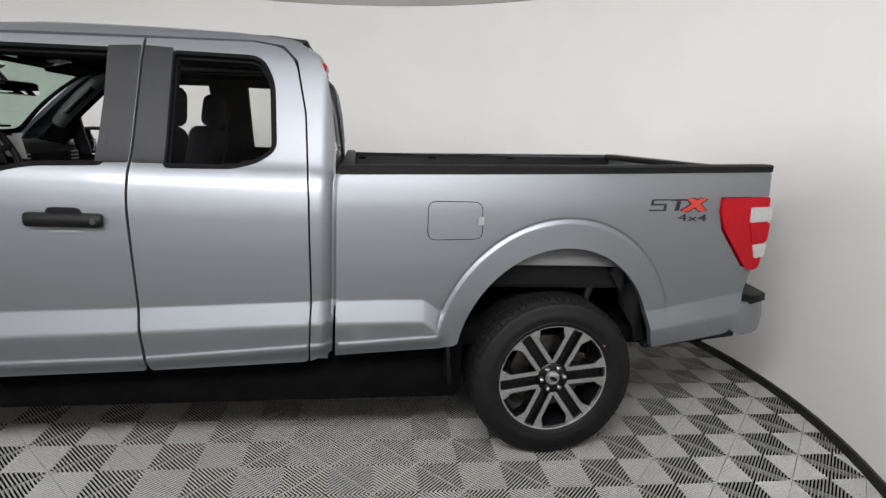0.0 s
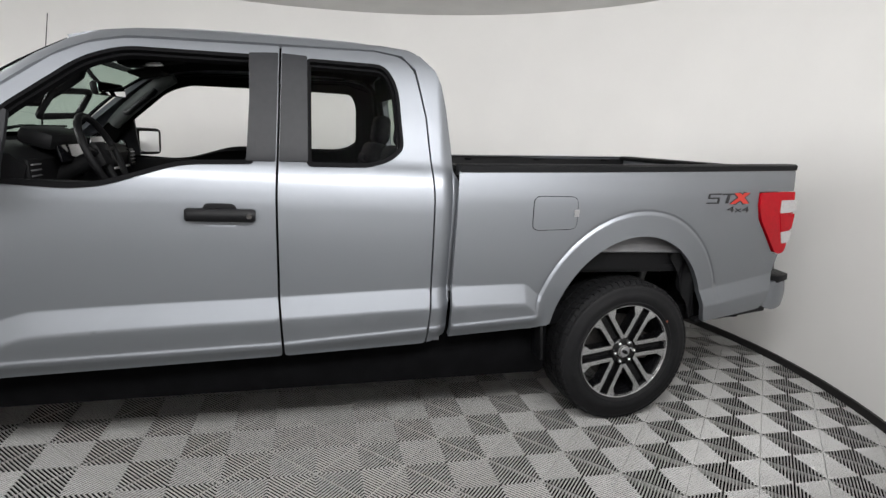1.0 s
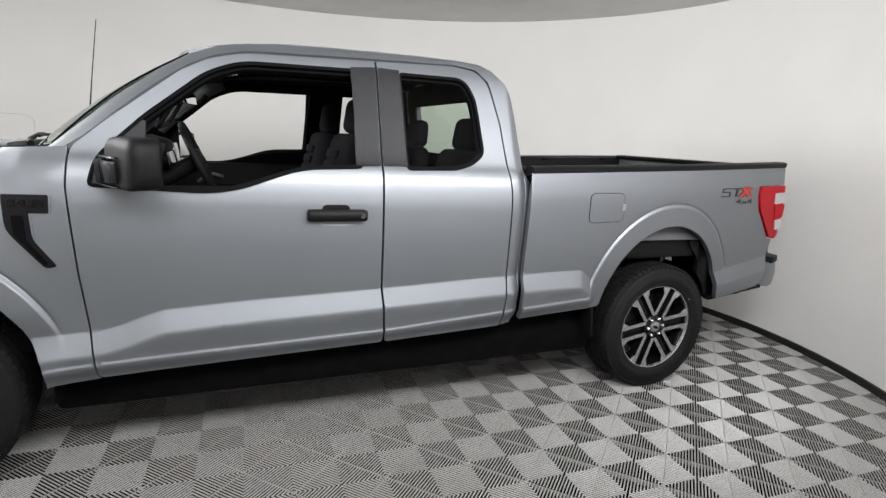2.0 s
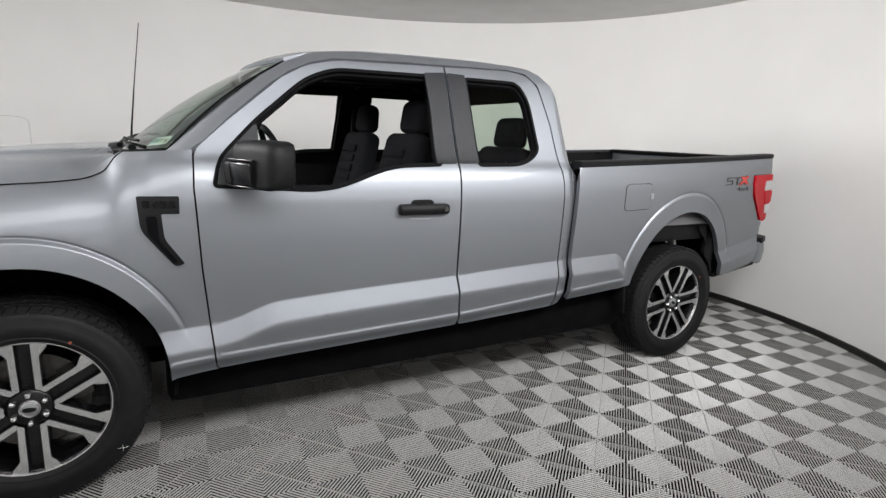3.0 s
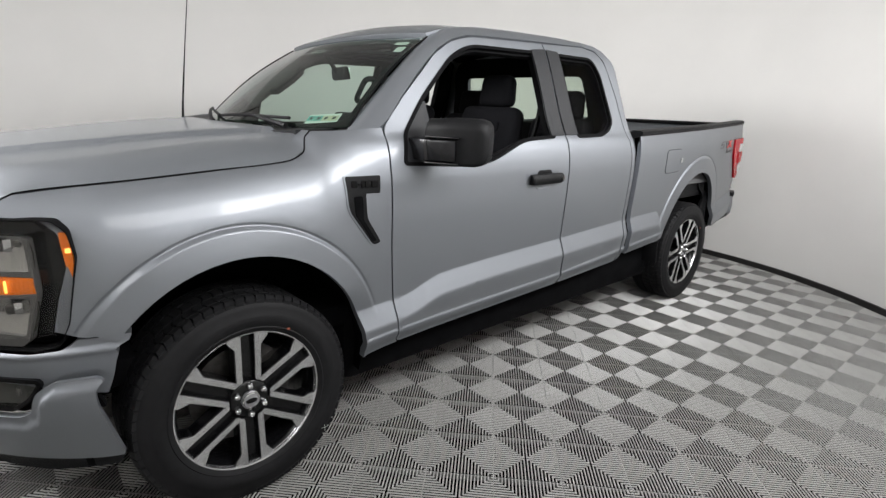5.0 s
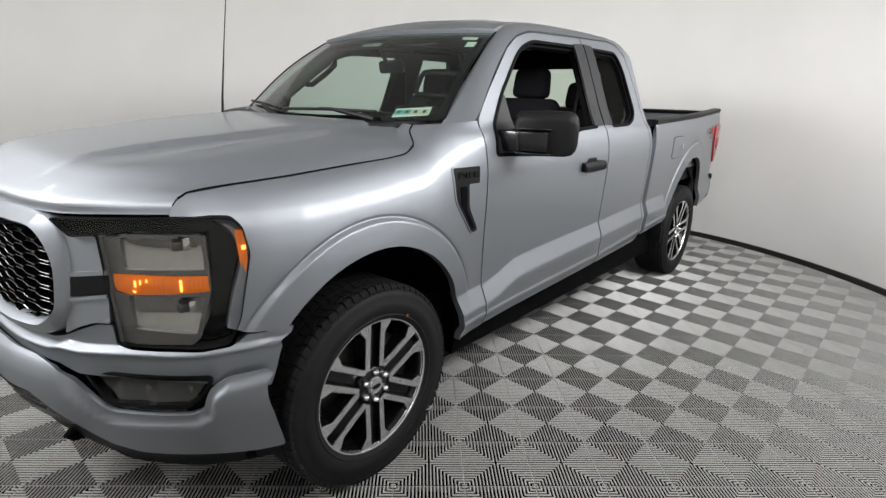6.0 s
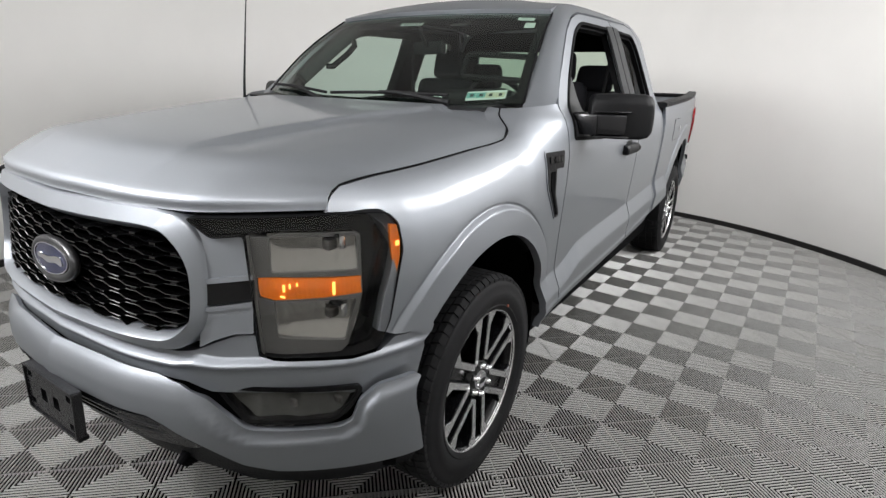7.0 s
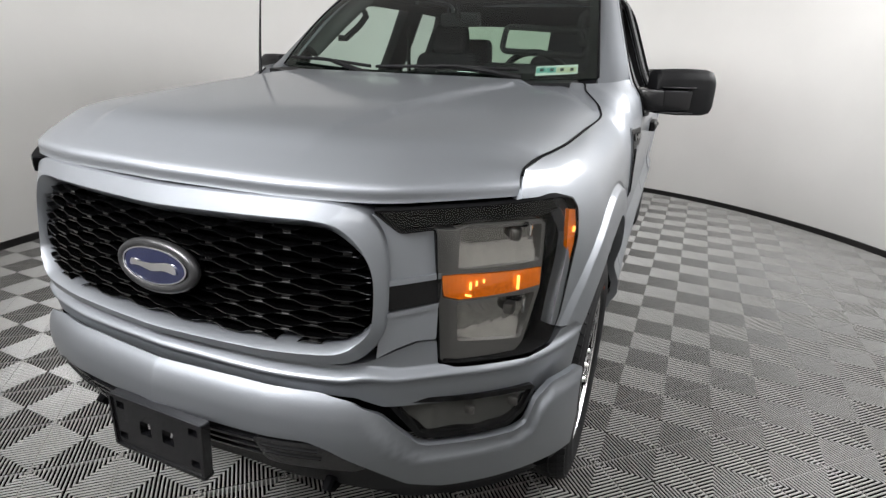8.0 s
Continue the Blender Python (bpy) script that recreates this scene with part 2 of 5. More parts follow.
def tube(name, pts, radius, mat, parent=None, n=10, label="", closed=False, squash=None):
    """A round bar along points; radius is one number or one for each point."""
    P = [Vector(p) for p in pts]
    k = len(P)
    rs = radius if isinstance(radius, (list, tuple)) else [radius] * k
    verts, faces = [], []
    ref = None
    for i in range(k):
        t = (P[(i + 1) % k] - P[i - 1]) if closed else (P[min(i + 1, k - 1)] - P[max(i - 1, 0)])
        t.normalize()
        if ref is None:
            ref = t.orthogonal().normalized()
        ref = (ref - t * ref.dot(t)).normalized()
        s = t.cross(ref)
        for j in range(n):
            a = 2 * math.pi * j / n
            verts.append(P[i] + (ref * math.cos(a) + s * math.sin(a)) * rs[i])
    for i in range(k if closed else k - 1):
        for j in range(n):
            a, b = i * n + j, i * n + (j + 1) % n
            c, d = ((i + 1) % k) * n + (j + 1) % n, ((i + 1) % k) * n + j
            faces.append((a, b, c, d))
    if not closed:
        faces += [tuple(range(n))[::-1], tuple(range((k - 1) * n, k * n))]
    bm = bmesh.new()
    bv = [bm.verts.new(v) for v in verts]
    for f in faces:
        bm.faces.new([bv[i] for i in f])
    return part(name, bm, mat, parent, label)


def lathe(name, profile, mat, parent=None, n=64, label="", closed=True, at=(0, 0, 0)):
    """A turned ring about the y axis from (radius, y) pairs."""
    bm = bmesh.new()
    rings = []
    for r, y in profile:
        rings.append([bm.verts.new((at[0] + r * math.cos(2 * math.pi * j / n), at[1] + y, at[2] + r * math.sin(2 * math.pi * j / n))) for j in range(n)])
    k = len(rings)
    for i in range(k if closed else k - 1):
        for j in range(n):
            bm.faces.new((rings[i][j], rings[i][(j + 1) % n], rings[(i + 1) % k][(j + 1) % n], rings[(i + 1) % k][j]))
    if not closed:
        for ring in (rings[0], rings[-1]):
            if len(set(tuple(v.co) for v in ring)) > 2:
                bm.faces.new(ring)
    return part(name, bm, mat, parent, label)


def loft(name, sections, mat, parent=None, label="", cap=True, closed=True):
    """A skin over rings of equally many points."""
    bm = bmesh.new()
    rings = [[bm.verts.new(p) for p in s] for s in sections]
    n = len(rings[0])
    for a, b in zip(rings, rings[1:]):
        for j in range(n if closed else n - 1):
            bm.faces.new((a[j], a[(j + 1) % n], b[(j + 1) % n], b[j]))
    if cap and closed:
        bm.faces.new(rings[0][::-1])
        bm.faces.new(rings[-1])
    return part(name, bm, mat, parent, label)


def thing(name, label, category, group="", at=(0, 0, 0)):
    ob = new(name)
    ob.empty_display_size = 0.2
    ob.location = at
    return tagged(ob, label, category, group)


# ------------------------------------------------------------ the booth
RX, RY, RA, RB, RH = ROOM


def oval(k, n, grow=0.0, z=0.0):
    a = 2 * math.pi * k / n
    return (RX + (RA + grow) * math.cos(a), RY + (RB + grow) * math.sin(a), z)


def ring_wall(name, n, z0, z1, inner, outer, mat, label):
    secs = []
    for k in range(n + 1):
        i0, i1, o1, o0 = oval(k, n, inner, z0), oval(k, n, inner, z1), oval(k, n, outer, z1), oval(k, n, outer, z0)
        secs.append((i0, i1, o1, o0))
    bm = bmesh.new()
    rings = [[bm.verts.new(p) for p in s] for s in secs[:-1]]
    for i in range(n):
        for j in range(4):
            bm.faces.new((rings[i][j], rings[i][(j + 1) % 4], rings[(i + 1) % n][(j + 1) % 4], rings[(i + 1) % n][j]))
    ob = part(name, bm, mat)
    return tagged(ob, label, "wall", kind="structure")


ring_wall("wall_round", 160, -0.03, RH, 0.0, 0.12, WALL, "smooth white curved wall of the oval photo booth")
base = ring_wall("baseboard", 160, -0.025, 0.052, -0.02, -0.001, COVE, "black rubber baseboard along the white curved wall")
base["category"] = "baseboard"

bm = bmesh.new()
lo = [bm.verts.new(oval(k, 120, 0.12, RH + 0.003)) for k in range(120)]
hi = [bm.verts.new(oval(k, 120, 0.12, RH + 0.12)) for k in range(120)]
bm.faces.new(lo[::-1])
bm.faces.new(hi)
for k in range(120):
    bm.faces.new((lo[k], lo[(k + 1) % 120], hi[(k + 1) % 120], hi[k]))
tagged(part("ceiling", bm, CEILING, flat=True), "plain grey painted ceiling over the booth", "ceiling", kind="structure")

# faint joints of a panel let into the wall on the far side
JOINT = material("grey_wall_joint", (0.62, 0.61, 0.595), 0.85, 0, 0, 40, 0.1)
k0, k1 = 1600 * 0.3256, 1600 * 0.372
run = [oval(k, 1600, -0.0005, 1.5) for k in np.linspace(k0 + 8, k1, 24)]
run = [oval(k0, 1600, -0.0005, z) for z in np.linspace(0.06, 1.44, 12)] + [oval(k0 + d, 1600, -0.0005, z) for d, z in ((0.6, 1.466), (2.4, 1.488), (5, 1.498))] + run
tagged(tube("wall_joint", run, 0.003, JOINT, None, 6), "faint grey joint of a panel in the white wall", "wall joint", kind="structure")

# floor slab under the ribbed tiles
bm = bmesh.new()
lo = [bm.verts.new(oval(k, 120, 0.12, -0.12)) for k in range(120)]
hi = [bm.verts.new(oval(k, 120, 0.12, -0.03)) for k in range(120)]
bm.faces.new(lo[::-1])
bm.faces.new(hi)
for k in range(120):
    bm.faces.new((lo[k], lo[(k + 1) % 120], hi[(k + 1) % 120], hi[k]))
floor = tagged(part("floor", bm, TILE_BASE_SHADE, flat=True), "grey ribbed plastic garage tiles covering the booth floor", "floor", kind="structure")


# ------------------------------------------------------------ the pickup: surfaces
truck = thing("pickup_truck", "silver extended-cab pickup truck with open front windows on ribbed tiles", "pickup truck")

crease = hermite((-0.6, 0.64), (0.45, 0.65), (0.70, 0.658), (0.79, 0.676), (0.87, 0.706), (0.96, 0.73), (1.9, 0.772), (2.6, 0.802), (3.03, 0.812), (3.13, 0.752), (3.3, 0.74), (4.1, 0.742), (4.18, 0.75), (4.66, 0.82), (4.8, 0.84))
door_y = hermite((0.4, 0.925), (0.7, 0.938), (0.8, 0.945), (0.95, 0.956), (1.08, 0.964), (1.17, 0.966), (1.22, 0.962), (1.28, 0.95), (1.33, 0.93), (1.36, 0.906), (1.42, 0.876), (1.6, 0.803), (1.8, 0.718), (1.87, 0.67), (1.95, 0.6))
bed_y = hermite((0.4, 0.925), (0.7, 0.938), (0.8, 0.945), (1.0, 0.958), (1.2, 0.965), (1.3, 0.955), (1.36, 0.945), (1.5, 0.93))
fender_y = hermite((0.4, 0.945), (0.8, 0.957), (0.93, 0.956), (1.0, 0.95), (1.06, 0.938), (1.12, 0.915), (1.16, 0.891), (1.19, 0.864), (1.215, 0.83), (1.235, 0.785), (1.26, 0.7))
plan_y = hermite((-0.62, -0.134), (-0.54, -0.097), (-0.454, -0.067), (-0.35, -0.032), (-0.2, -0.008), (0, 0), (3.3, 0), (3.7, -0.006), (4.08, -0.036), (4.45, -0.072), (4.75, -0.108))
sill = line((0.4, 0.44), (0.7, 0.455), (1.9, 0.492), (2.65, 0.545), (3.2, 0.585), (3.5, 0.4), (4.8, 0.4))
swell = line((-0.4, 0.012), (-0.25, 0.022), (-0.11, 0.036), (-0.09, 0.036), (0.0, 0.0), (0.1, 0.0))
FRONT_ARCH, REAR_ARCH = (0.035, 0.45, 0.487, 0.51, 0.577, 0.612, 0.012), (3.69, 0.5, 0.49, 0.56, 0.604, 0.688, 0.006)


def flare(x, z, arch):
    cx, cz, a, b, ao, bo, step = arch
    rho = np.sqrt(((x - cx) / ao) ** 2 + ((z - cz) / bo) ** 2)
    h = step * (1 - smooth(0.978, 0.998, rho)) - 0.005 * np.exp(-((rho - 1.004) / 0.008) ** 2) + 0.7 * step * np.clip((0.985 - rho) / 0.2, 0, 1)
    return h * smooth(0.6, 0.78, z)


fender_rise = hermite((-0.62, 0.035), (-0.55, 0.02), (-0.45, 0.004), (-0.4, 0.0), (0.25, 0.054), (0.33, 0.07), (0.4, 0.12), (0.5, 0.16))


def half_width(x, z):
    x, z = np.asarray(x, float), np.asarray(z, float)
    front = fender_y(z - fender_rise(x))
    w = smooth(0.42, 0.66, x)
    y = front * (1 - w) + door_y(z) * w
    wb = smooth(2.6555, 2.658, x)
    y = y * (1 - wb) + bed_y(z - (x - 2.65) * 0.04) * wb
    y = y + plan_y(x) + (swell(z - crease(x)) + 0.007 * smooth(0.08, 0.062, z - sill(x)) - 0.022 * smooth(0.06, 0.0, z - sill(x))) * smooth(0.44, 0.5, x) * (1 - smooth(3.09, 3.17, x) * (x < 3.6)) + flare(x, z, FRONT_ARCH) + flare(x, z, REAR_ARCH)
    return y - 0.042 * smooth(2.57, 2.66, x) ** 2 * (x < 2.6565)


def side(sign):
    return lambda u, v: np.stack([u, sign * half_width(u, v), v], -1)


def arc(arch, a0, a1, n=16):
    cx, cz, a, b = arch[:4]
    return [(cx + a * math.cos(radians(t)), cz + b * math.sin(radians(t))) for t in np.linspace(a0, a1, n)]


def crease_rows(x0, x1):
    xs = np.linspace(x0, x1, max(2, int((x1 - x0) / 0.022)))
    return [[(x, float(crease(x)) + d) for x in xs] for d in (0.006, -0.006, -0.04, -0.085, -0.105)] + [[(x, float(sill(x)) + d) for x in xs] for d in (0.081, 0.071, 0.061, 0.04, 0.02)]


def flare_rows(arch, a0, a1):
    cx, cz, a, b, ao, bo, step = arch
    return [[(cx + ao * k * math.cos(radians(t)), cz + bo * k * math.sin(radians(t))) for t in np.linspace(a0, a1, 40)] for k in (1.022, 1.013, 1.005, 0.997, 0.984, 0.97, 0.94, 0.9)]


FRONT_WINDOW = rounded([(0.715, 1.245), (1.12, 1.226), (1.24, 1.24), (1.5, 1.332), (1.775, 1.345), (1.79, 1.785), (1.27, 1.768), (1.13, 1.71), (0.90, 1.515), (0.74, 1.35)], [0.02, 0.05, 0.06, 0.08, 0.02, 0.03, 0.08, 0.06, 0.04, 0.05])
REAR_WINDOW = rounded([(1.996, 1.345), (2.26, 1.352), (2.35, 1.38), (2.41, 1.43), (2.392, 1.70), (2.34, 1.795), (1.994, 1.79)], [0.02, 0.05, 0.05, 0.03, 0.05, 0.07, 0.02])


def grow(poly, d):
    """The polygon pushed outwards by d (inwards if negative)."""
    q = np.array(poly, float)
    a, b = np.roll(q, 1, 0), np.roll(q, -1, 0)
    area = 0.5 * np.sum(q[:, 0] * b[:, 1] - b[:, 0] * q[:, 1])
    t = b - a
    t /= np.linalg.norm(t, axis=1)[:, None] + 1e-9
    n = np.stack([t[:, 1], -t[:, 0]], -1) * (1 if area > 0 else -1)
    return [tuple(p) for p in q + n * d]


def body_side(sign):
    S, out = side(sign), (0, sign, 0)
    # front fender with its wheel opening
    poly = [(0.702, 0.452), (0.535, 0.44)] + arc(FRONT_ARCH, -2, 144, 26) + [(-0.405, 0.775), (-0.448, 0.775), (-0.50, 0.80), (-0.478, 0.90), (-0.438, 1.03), (-0.462, 1.09), (-0.50, 1.128), (-0.598, 1.137), (-0.588, 1.157), (-0.57, 1.175), (-0.54, 1.191), (-0.4, 1.205), (-0.24, 1.217), (-0.02, 1.235), (0.25, 1.258), (0.33, 1.286), (0.375, 1.345), (0.40, 1.365), (0.60, 1.383), (0.645, 1.386), (0.638, 1.24), (0.655, 0.9), (0.675, 0.67), (0.692, 0.47)]
    panel("front_fender", poly, S, PAINT, truck, out, 0.028, rows=flare_rows(FRONT_ARCH, 20, 160) + crease_rows(0.5, 0.69), thick=0.03)
    # doors
    front = rounded([(0.652, 1.383), (0.645, 1.24), (0.662, 0.9), (0.682, 0.67), (0.700, 0.455), (1.893, 0.492), (1.874, 0.77), (1.864, 1.21), (1.867, 1.32), (1.871, 1.54), (1.876, 1.842), (1.28, 1.812), (1.14, 1.772), (1.03, 1.71), (0.79, 1.51)], [0.03, 0, 0, 0, 0.02, 0.02, 0, 0.05, 0.02, 0, 0.004, 0.12, 0.03, 0, 0])
    d1 = panel("front_door", front, S, PAINT, truck, out, 0.026, holes=[FRONT_WINDOW], rows=crease_rows(0.72, 1.87), thick=0.035)
    rear = rounded([(1.905, 0.492), (2.548, 0.522), (2.556, 0.81), (2.546, 1.24), (2.522, 1.58), (2.478, 1.79), (2.42, 1.848), (2.30, 1.862), (1.886, 1.842), (1.881, 1.54), (1.877, 1.32), (1.874, 1.21), (1.884, 0.77)], [0.02, 0.02, 0, 0, 0, 0.08, 0.04, 0, 0.004, 0, 0.02, 0.05, 0])
    d2 = panel("rear_door", rear, S, PAINT, truck, out, 0.04, holes=[REAR_WINDOW], rows=crease_rows(1.9, 2.54), thick=0.035)
    # dark body shell behind the panel gaps
    shell = [(0.60, 0.47), (0.70, 0.47), (1.9, 0.505), (2.55, 0.535), (2.64, 0.57), (2.643, 0.8), (2.638, 1.24), (2.615, 1.45), (2.58, 1.62), (2.54, 1.75), (2.48, 1.84), (2.43, 1.862), (2.3, 1.865), (1.9, 1.847), (1.28, 1.812), (1.14, 1.772), (1.03, 1.71), (0.79, 1.51), (0.66, 1.385), (0.60, 1.3)]
    panel("body_shell", shell, S, SEAL, truck, out, 0.05, holes=[grow(FRONT_WINDOW, 0.004), grow(REAR_WINDOW, 0.004)], off=-0.022, thick=0.012)
    # black pillar covers and window seals
    panel("pillar_cover", rounded([(1.749, 1.348), (1.865, 1.352), (1.873, 1.808), (1.752, 1.797), (1.757, 1.6)], 0.006), S, PILLAR, d1, out, 0.05, off=0.006, thick=0.012, label="dark grey door pillar cover")
    panel("pillar_cover", rounded([(1.879, 1.352), (1.996, 1.354), (1.994, 1.806), (1.888, 1.808)], 0.006), S, PILLAR, d2, out, 0.05, off=0.006, thick=0.012, label="dark grey door pillar cover")
    for door, win in ((d1, FRONT_WINDOW), (d2, REAR_WINDOW)):
        panel("window_seal", grow(win, 0.007), S, SEAL, door, out, 0.05, holes=[grow(win, -0.008)], off=0.005, thick=0.02, label="black rubber window seal")
        panel("window_channel", grow(win, -0.006), S, SEAL, door, out, 0.05, holes=[grow(win, -0.017)], off=-0.018, thick=0.03, label="black rubber glass channel")
    panel("quarter_glass", grow(REAR_WINDOW, -0.01), S, SIDE_GLASS, d2, out, 0.08, off=-0.022, thick=0.004, label="clear fixed glass").visible_shadow = False
    # mirror sail in the window's front corner
    panel("mirror_sail", rounded([(0.728, 1.25), (0.905, 1.243), (0.905, 1.50), (0.88, 1.49), (0.75, 1.36)], 0.012), S, PILLAR, d1, out, 0.05, off=0.004, thick=0.02, label="dark grey mirror mounting sail")
    # cab corner behind the rear door
    cab = [(2.556, 0.525), (2.648, 0.56), (2.654, 0.8), (2.654, 1.24), (2.65, 1.45), (2.632, 1.62), (2.608, 1.74), (2.58, 1.80), (2.515, 1.862), (2.44, 1.885), (2.30, 1.884), (2.30, 1.870), (2.424, 1.856), (2.486, 1.795), (2.53, 1.58), (2.554, 1.24), (2.564, 0.81)]
    panel("cab_corner", cab, S, PAINT, truck, out, 0.03, rows=crease_rows(2.56, 2.64), thick=0.03)
    # box side
    bed = [(2.663, 0.552), (3.19, 0.585)] + arc(REAR_ARCH, 170, 12, 30) + [(4.19, 0.56), (4.62, 0.612), (4.66, 0.66), (4.69, 0.80), (4.715, 0.94), (4.68, 0.94), (4.655, 0.952), (4.48, 1.15), (4.448, 1.24), (4.446, 1.308), (4.73, 1.318), (4.735, 1.43), (4.71, 1.438), (2.661, 1.348)]
    panel("box_side", bed, S, PAINT, truck, out, 0.04, holes=[], rows=flare_rows(REAR_ARCH, 25, 165) + crease_rows(2.68, 3.2) + crease_rows(4.15, 4.68), thick=0.03)
    return d1, d2


driver_doors = body_side(-1)
passenger_doors = body_side(1)

# ------------------------------------------------------------ front end surfaces
nose_x = hermite((0, -0.885), (0.3, -0.868), (0.45, -0.842), (0.54, -0.812), (0.66, -0.73), (0.75, -0.653), (0.84, -0.548), (0.89, -0.456), (0.93, -0.35), (0.955, -0.2), (0.962, 0.0))
bump_x = hermite((0, -0.965), (0.3, -0.94), (0.46, -0.9), (0.56, -0.858), (0.7, -0.768), (0.8, -0.68), (0.9, -0.556), (0.95, -0.462), (0.969, -0.4), (0.975, -0.3))


def wrap(curve, top=0.95):
    """A surface that follows a plan curve round the nose: u is the way along it, v the height."""
    ys = np.linspace(0, top, 400)
    xs = curve(ys)
    s = np.r_[0, np.cumsum(np.hypot(np.diff(xs), np.diff(ys)))]
    to_u = lambda y: float(np.sign(y) * np.interp(abs(y), ys, s))
    to_y = lambda u: np.sign(u) * np.interp(np.abs(u), s, ys)
    return to_u, to_y


nose_u, nose_back = wrap(nose_x, 0.958)
bump_u, bump_back = wrap(bump_x, 0.972)


def nose(lean=0.0, level=0.9, bulge=0.0):
    def f(u, v):
        y = nose_back(u)
        return np.stack([nose_x(np.abs(y)) + lean * (v - level) + bulge * (v - level) ** 2, y, v + 0 * u], -1)
    return f


def on_nose(*yz):
    return [(nose_u(y), z) for y, z in yz]


def both(*yz):
    """A half outline from the middle outwards and back, made whole by its mirror image."""
    half = list(yz)
    return half + [(-y, z) for y, z in half[::-1] if abs(y) > 1e-6]


# bonnet
hood_rise = hermite((0, 0), (0.01, 0.024), (0.025, 0.038), (0.06, 0.06), (0.1, 0.0835), (0.14, 0.106), (0.165, 0.117), (0.185, 0.1225), (0.21, 0.1265), (0.285, 0.1345), (0.59, 0.17), (0.87, 0.199), (1.28, 0.226))
hood_drop = hermite((0, 0), (0.5, 0.0), (0.62, -0.006), (0.7, -0.022), (0.77, -0.05), (0.83, -0.088), (0.9, -0.14))
hood_back = hermite((0, 0.31), (0.4, 0.33), (0.7, 0.385), (0.83, 0.40))


hood_seam = hermite((-0.6, 1.135), (-0.588, 1.159), (-0.57, 1.177), (-0.54, 1.193), (-0.4, 1.207), (-0.24, 1.219), (-0.02, 1.237), (0.25, 1.26), (0.33, 1.288), (0.375, 1.345), (0.40, 1.366))


def hood_base(u, y):
    """Height and x of the bonnet's broad shape; u runs from its leading edge (0) to the windscreen (1)."""
    xf = nose_x(np.minimum(y, 0.83)) + 0.004
    x = xf + u * (hood_back(y) - xf)
    return x, 1.133 + hood_rise(x - xf) + hood_drop(y) * smooth(0.0, 0.22, x - xf) * (1 - 0.9 * smooth(0.24, 0.42, x))


def hood_map(u, v):
    """u: along, finer in front; v: across, from one side seam (-1) to the other (1)."""
    u = np.clip(u, 0, 1.02) ** 1.8
    xe = -0.598 + 0.998 * u
    ze = hood_seam(xe)
    ye = half_width(xe, ze) - 0.0055
    y = np.abs(v) * ye
    (x, z), (xb, zb) = hood_base(u, y), hood_base(u, ye)
    w = smooth(0.68, 1.0, np.abs(v))
    x, z = x + (xe - xb) * w, z + (ze - zb) * w
    x = x + 0.016 * (1 - smooth(0.0, 0.04, z - 1.133))
    # raised middle that widens towards the windscreen
    edge = 0.34 + 0.2 * u
    z = z + 0.019 * (1 - smooth(edge - 0.022, edge + 0.008, y)) * smooth(0.03, 0.3, u)
    return np.stack([x, v * ye, z], -1)


hood_edge = [(0.0, y) for y in np.linspace(-1, 1, 50)] + [(1, y) for y in np.linspace(1, -1, 40)]
hood_rows = [[(u, s * (0.34 + 0.2 * u ** 1.8 + d) / 0.82) for u in np.linspace(0.3, 0.99, 24)] for s in (1, -1) for d in (-0.045, -0.015, 0.015)] + [[(u, y) for y in np.linspace(-0.99, 0.99, 70)] for u in (0.012, 0.024, 0.038, 0.055, 0.075, 0.1, 0.13, 0.16, 0.2, 0.24, 0.28, 0.32, 0.36, 0.4)] + [[(u, s) for u in np.linspace(0.03, 0.98, 60)] for s in (0.97, -0.97, 0.93, -0.93)]
panel("bonnet", hood_edge, hood_map, PAINT, truck, (0, 0, 1), 0.035, rows=hood_rows, thick=0.03, label="silver bonnet with a raised middle")
# thin black strips along the side seams stand for the gap's shade
for sign in (-1, 1):
    xs = np.r_[np.linspace(-0.565, 0.25, 30), np.linspace(0.26, 0.399, 20)]
    tube("bonnet_gap_shade", [(x, sign * (float(half_width(x, float(hood_seam(x)))) - 0.0008), float(hood_seam(x)) + 0.001) for x in xs], 0.003, SEAL, truck, 6, "black strip standing for the shade in the bonnet's side gap")


# ------------------------------------------------------------ cab
def between(outer, inner, bulge=0.012):
    """A strip between two curves in space; u along, v across from the outer one to the inner one."""
    def f(u, v):
        a, b = outer(u), inner(u)
        p = a + (b - a) * v[:, None]
        lift = bulge * np.sin(np.pi * np.clip(v, 0, 1))
        return p + np.stack([-0.5 * lift, 0 * lift, lift], -1)
    return f


def curve3(pts):
    q = np.array(pts, float)
    s = np.r_[0, np.cumsum(np.linalg.norm(np.diff(q, axis=0), axis=1))]
    fs = [hermite(*zip(s / s[-1], q[:, k])) for k in range(3)]
    return lambda u: np.stack([g(u) for g in fs], -1)


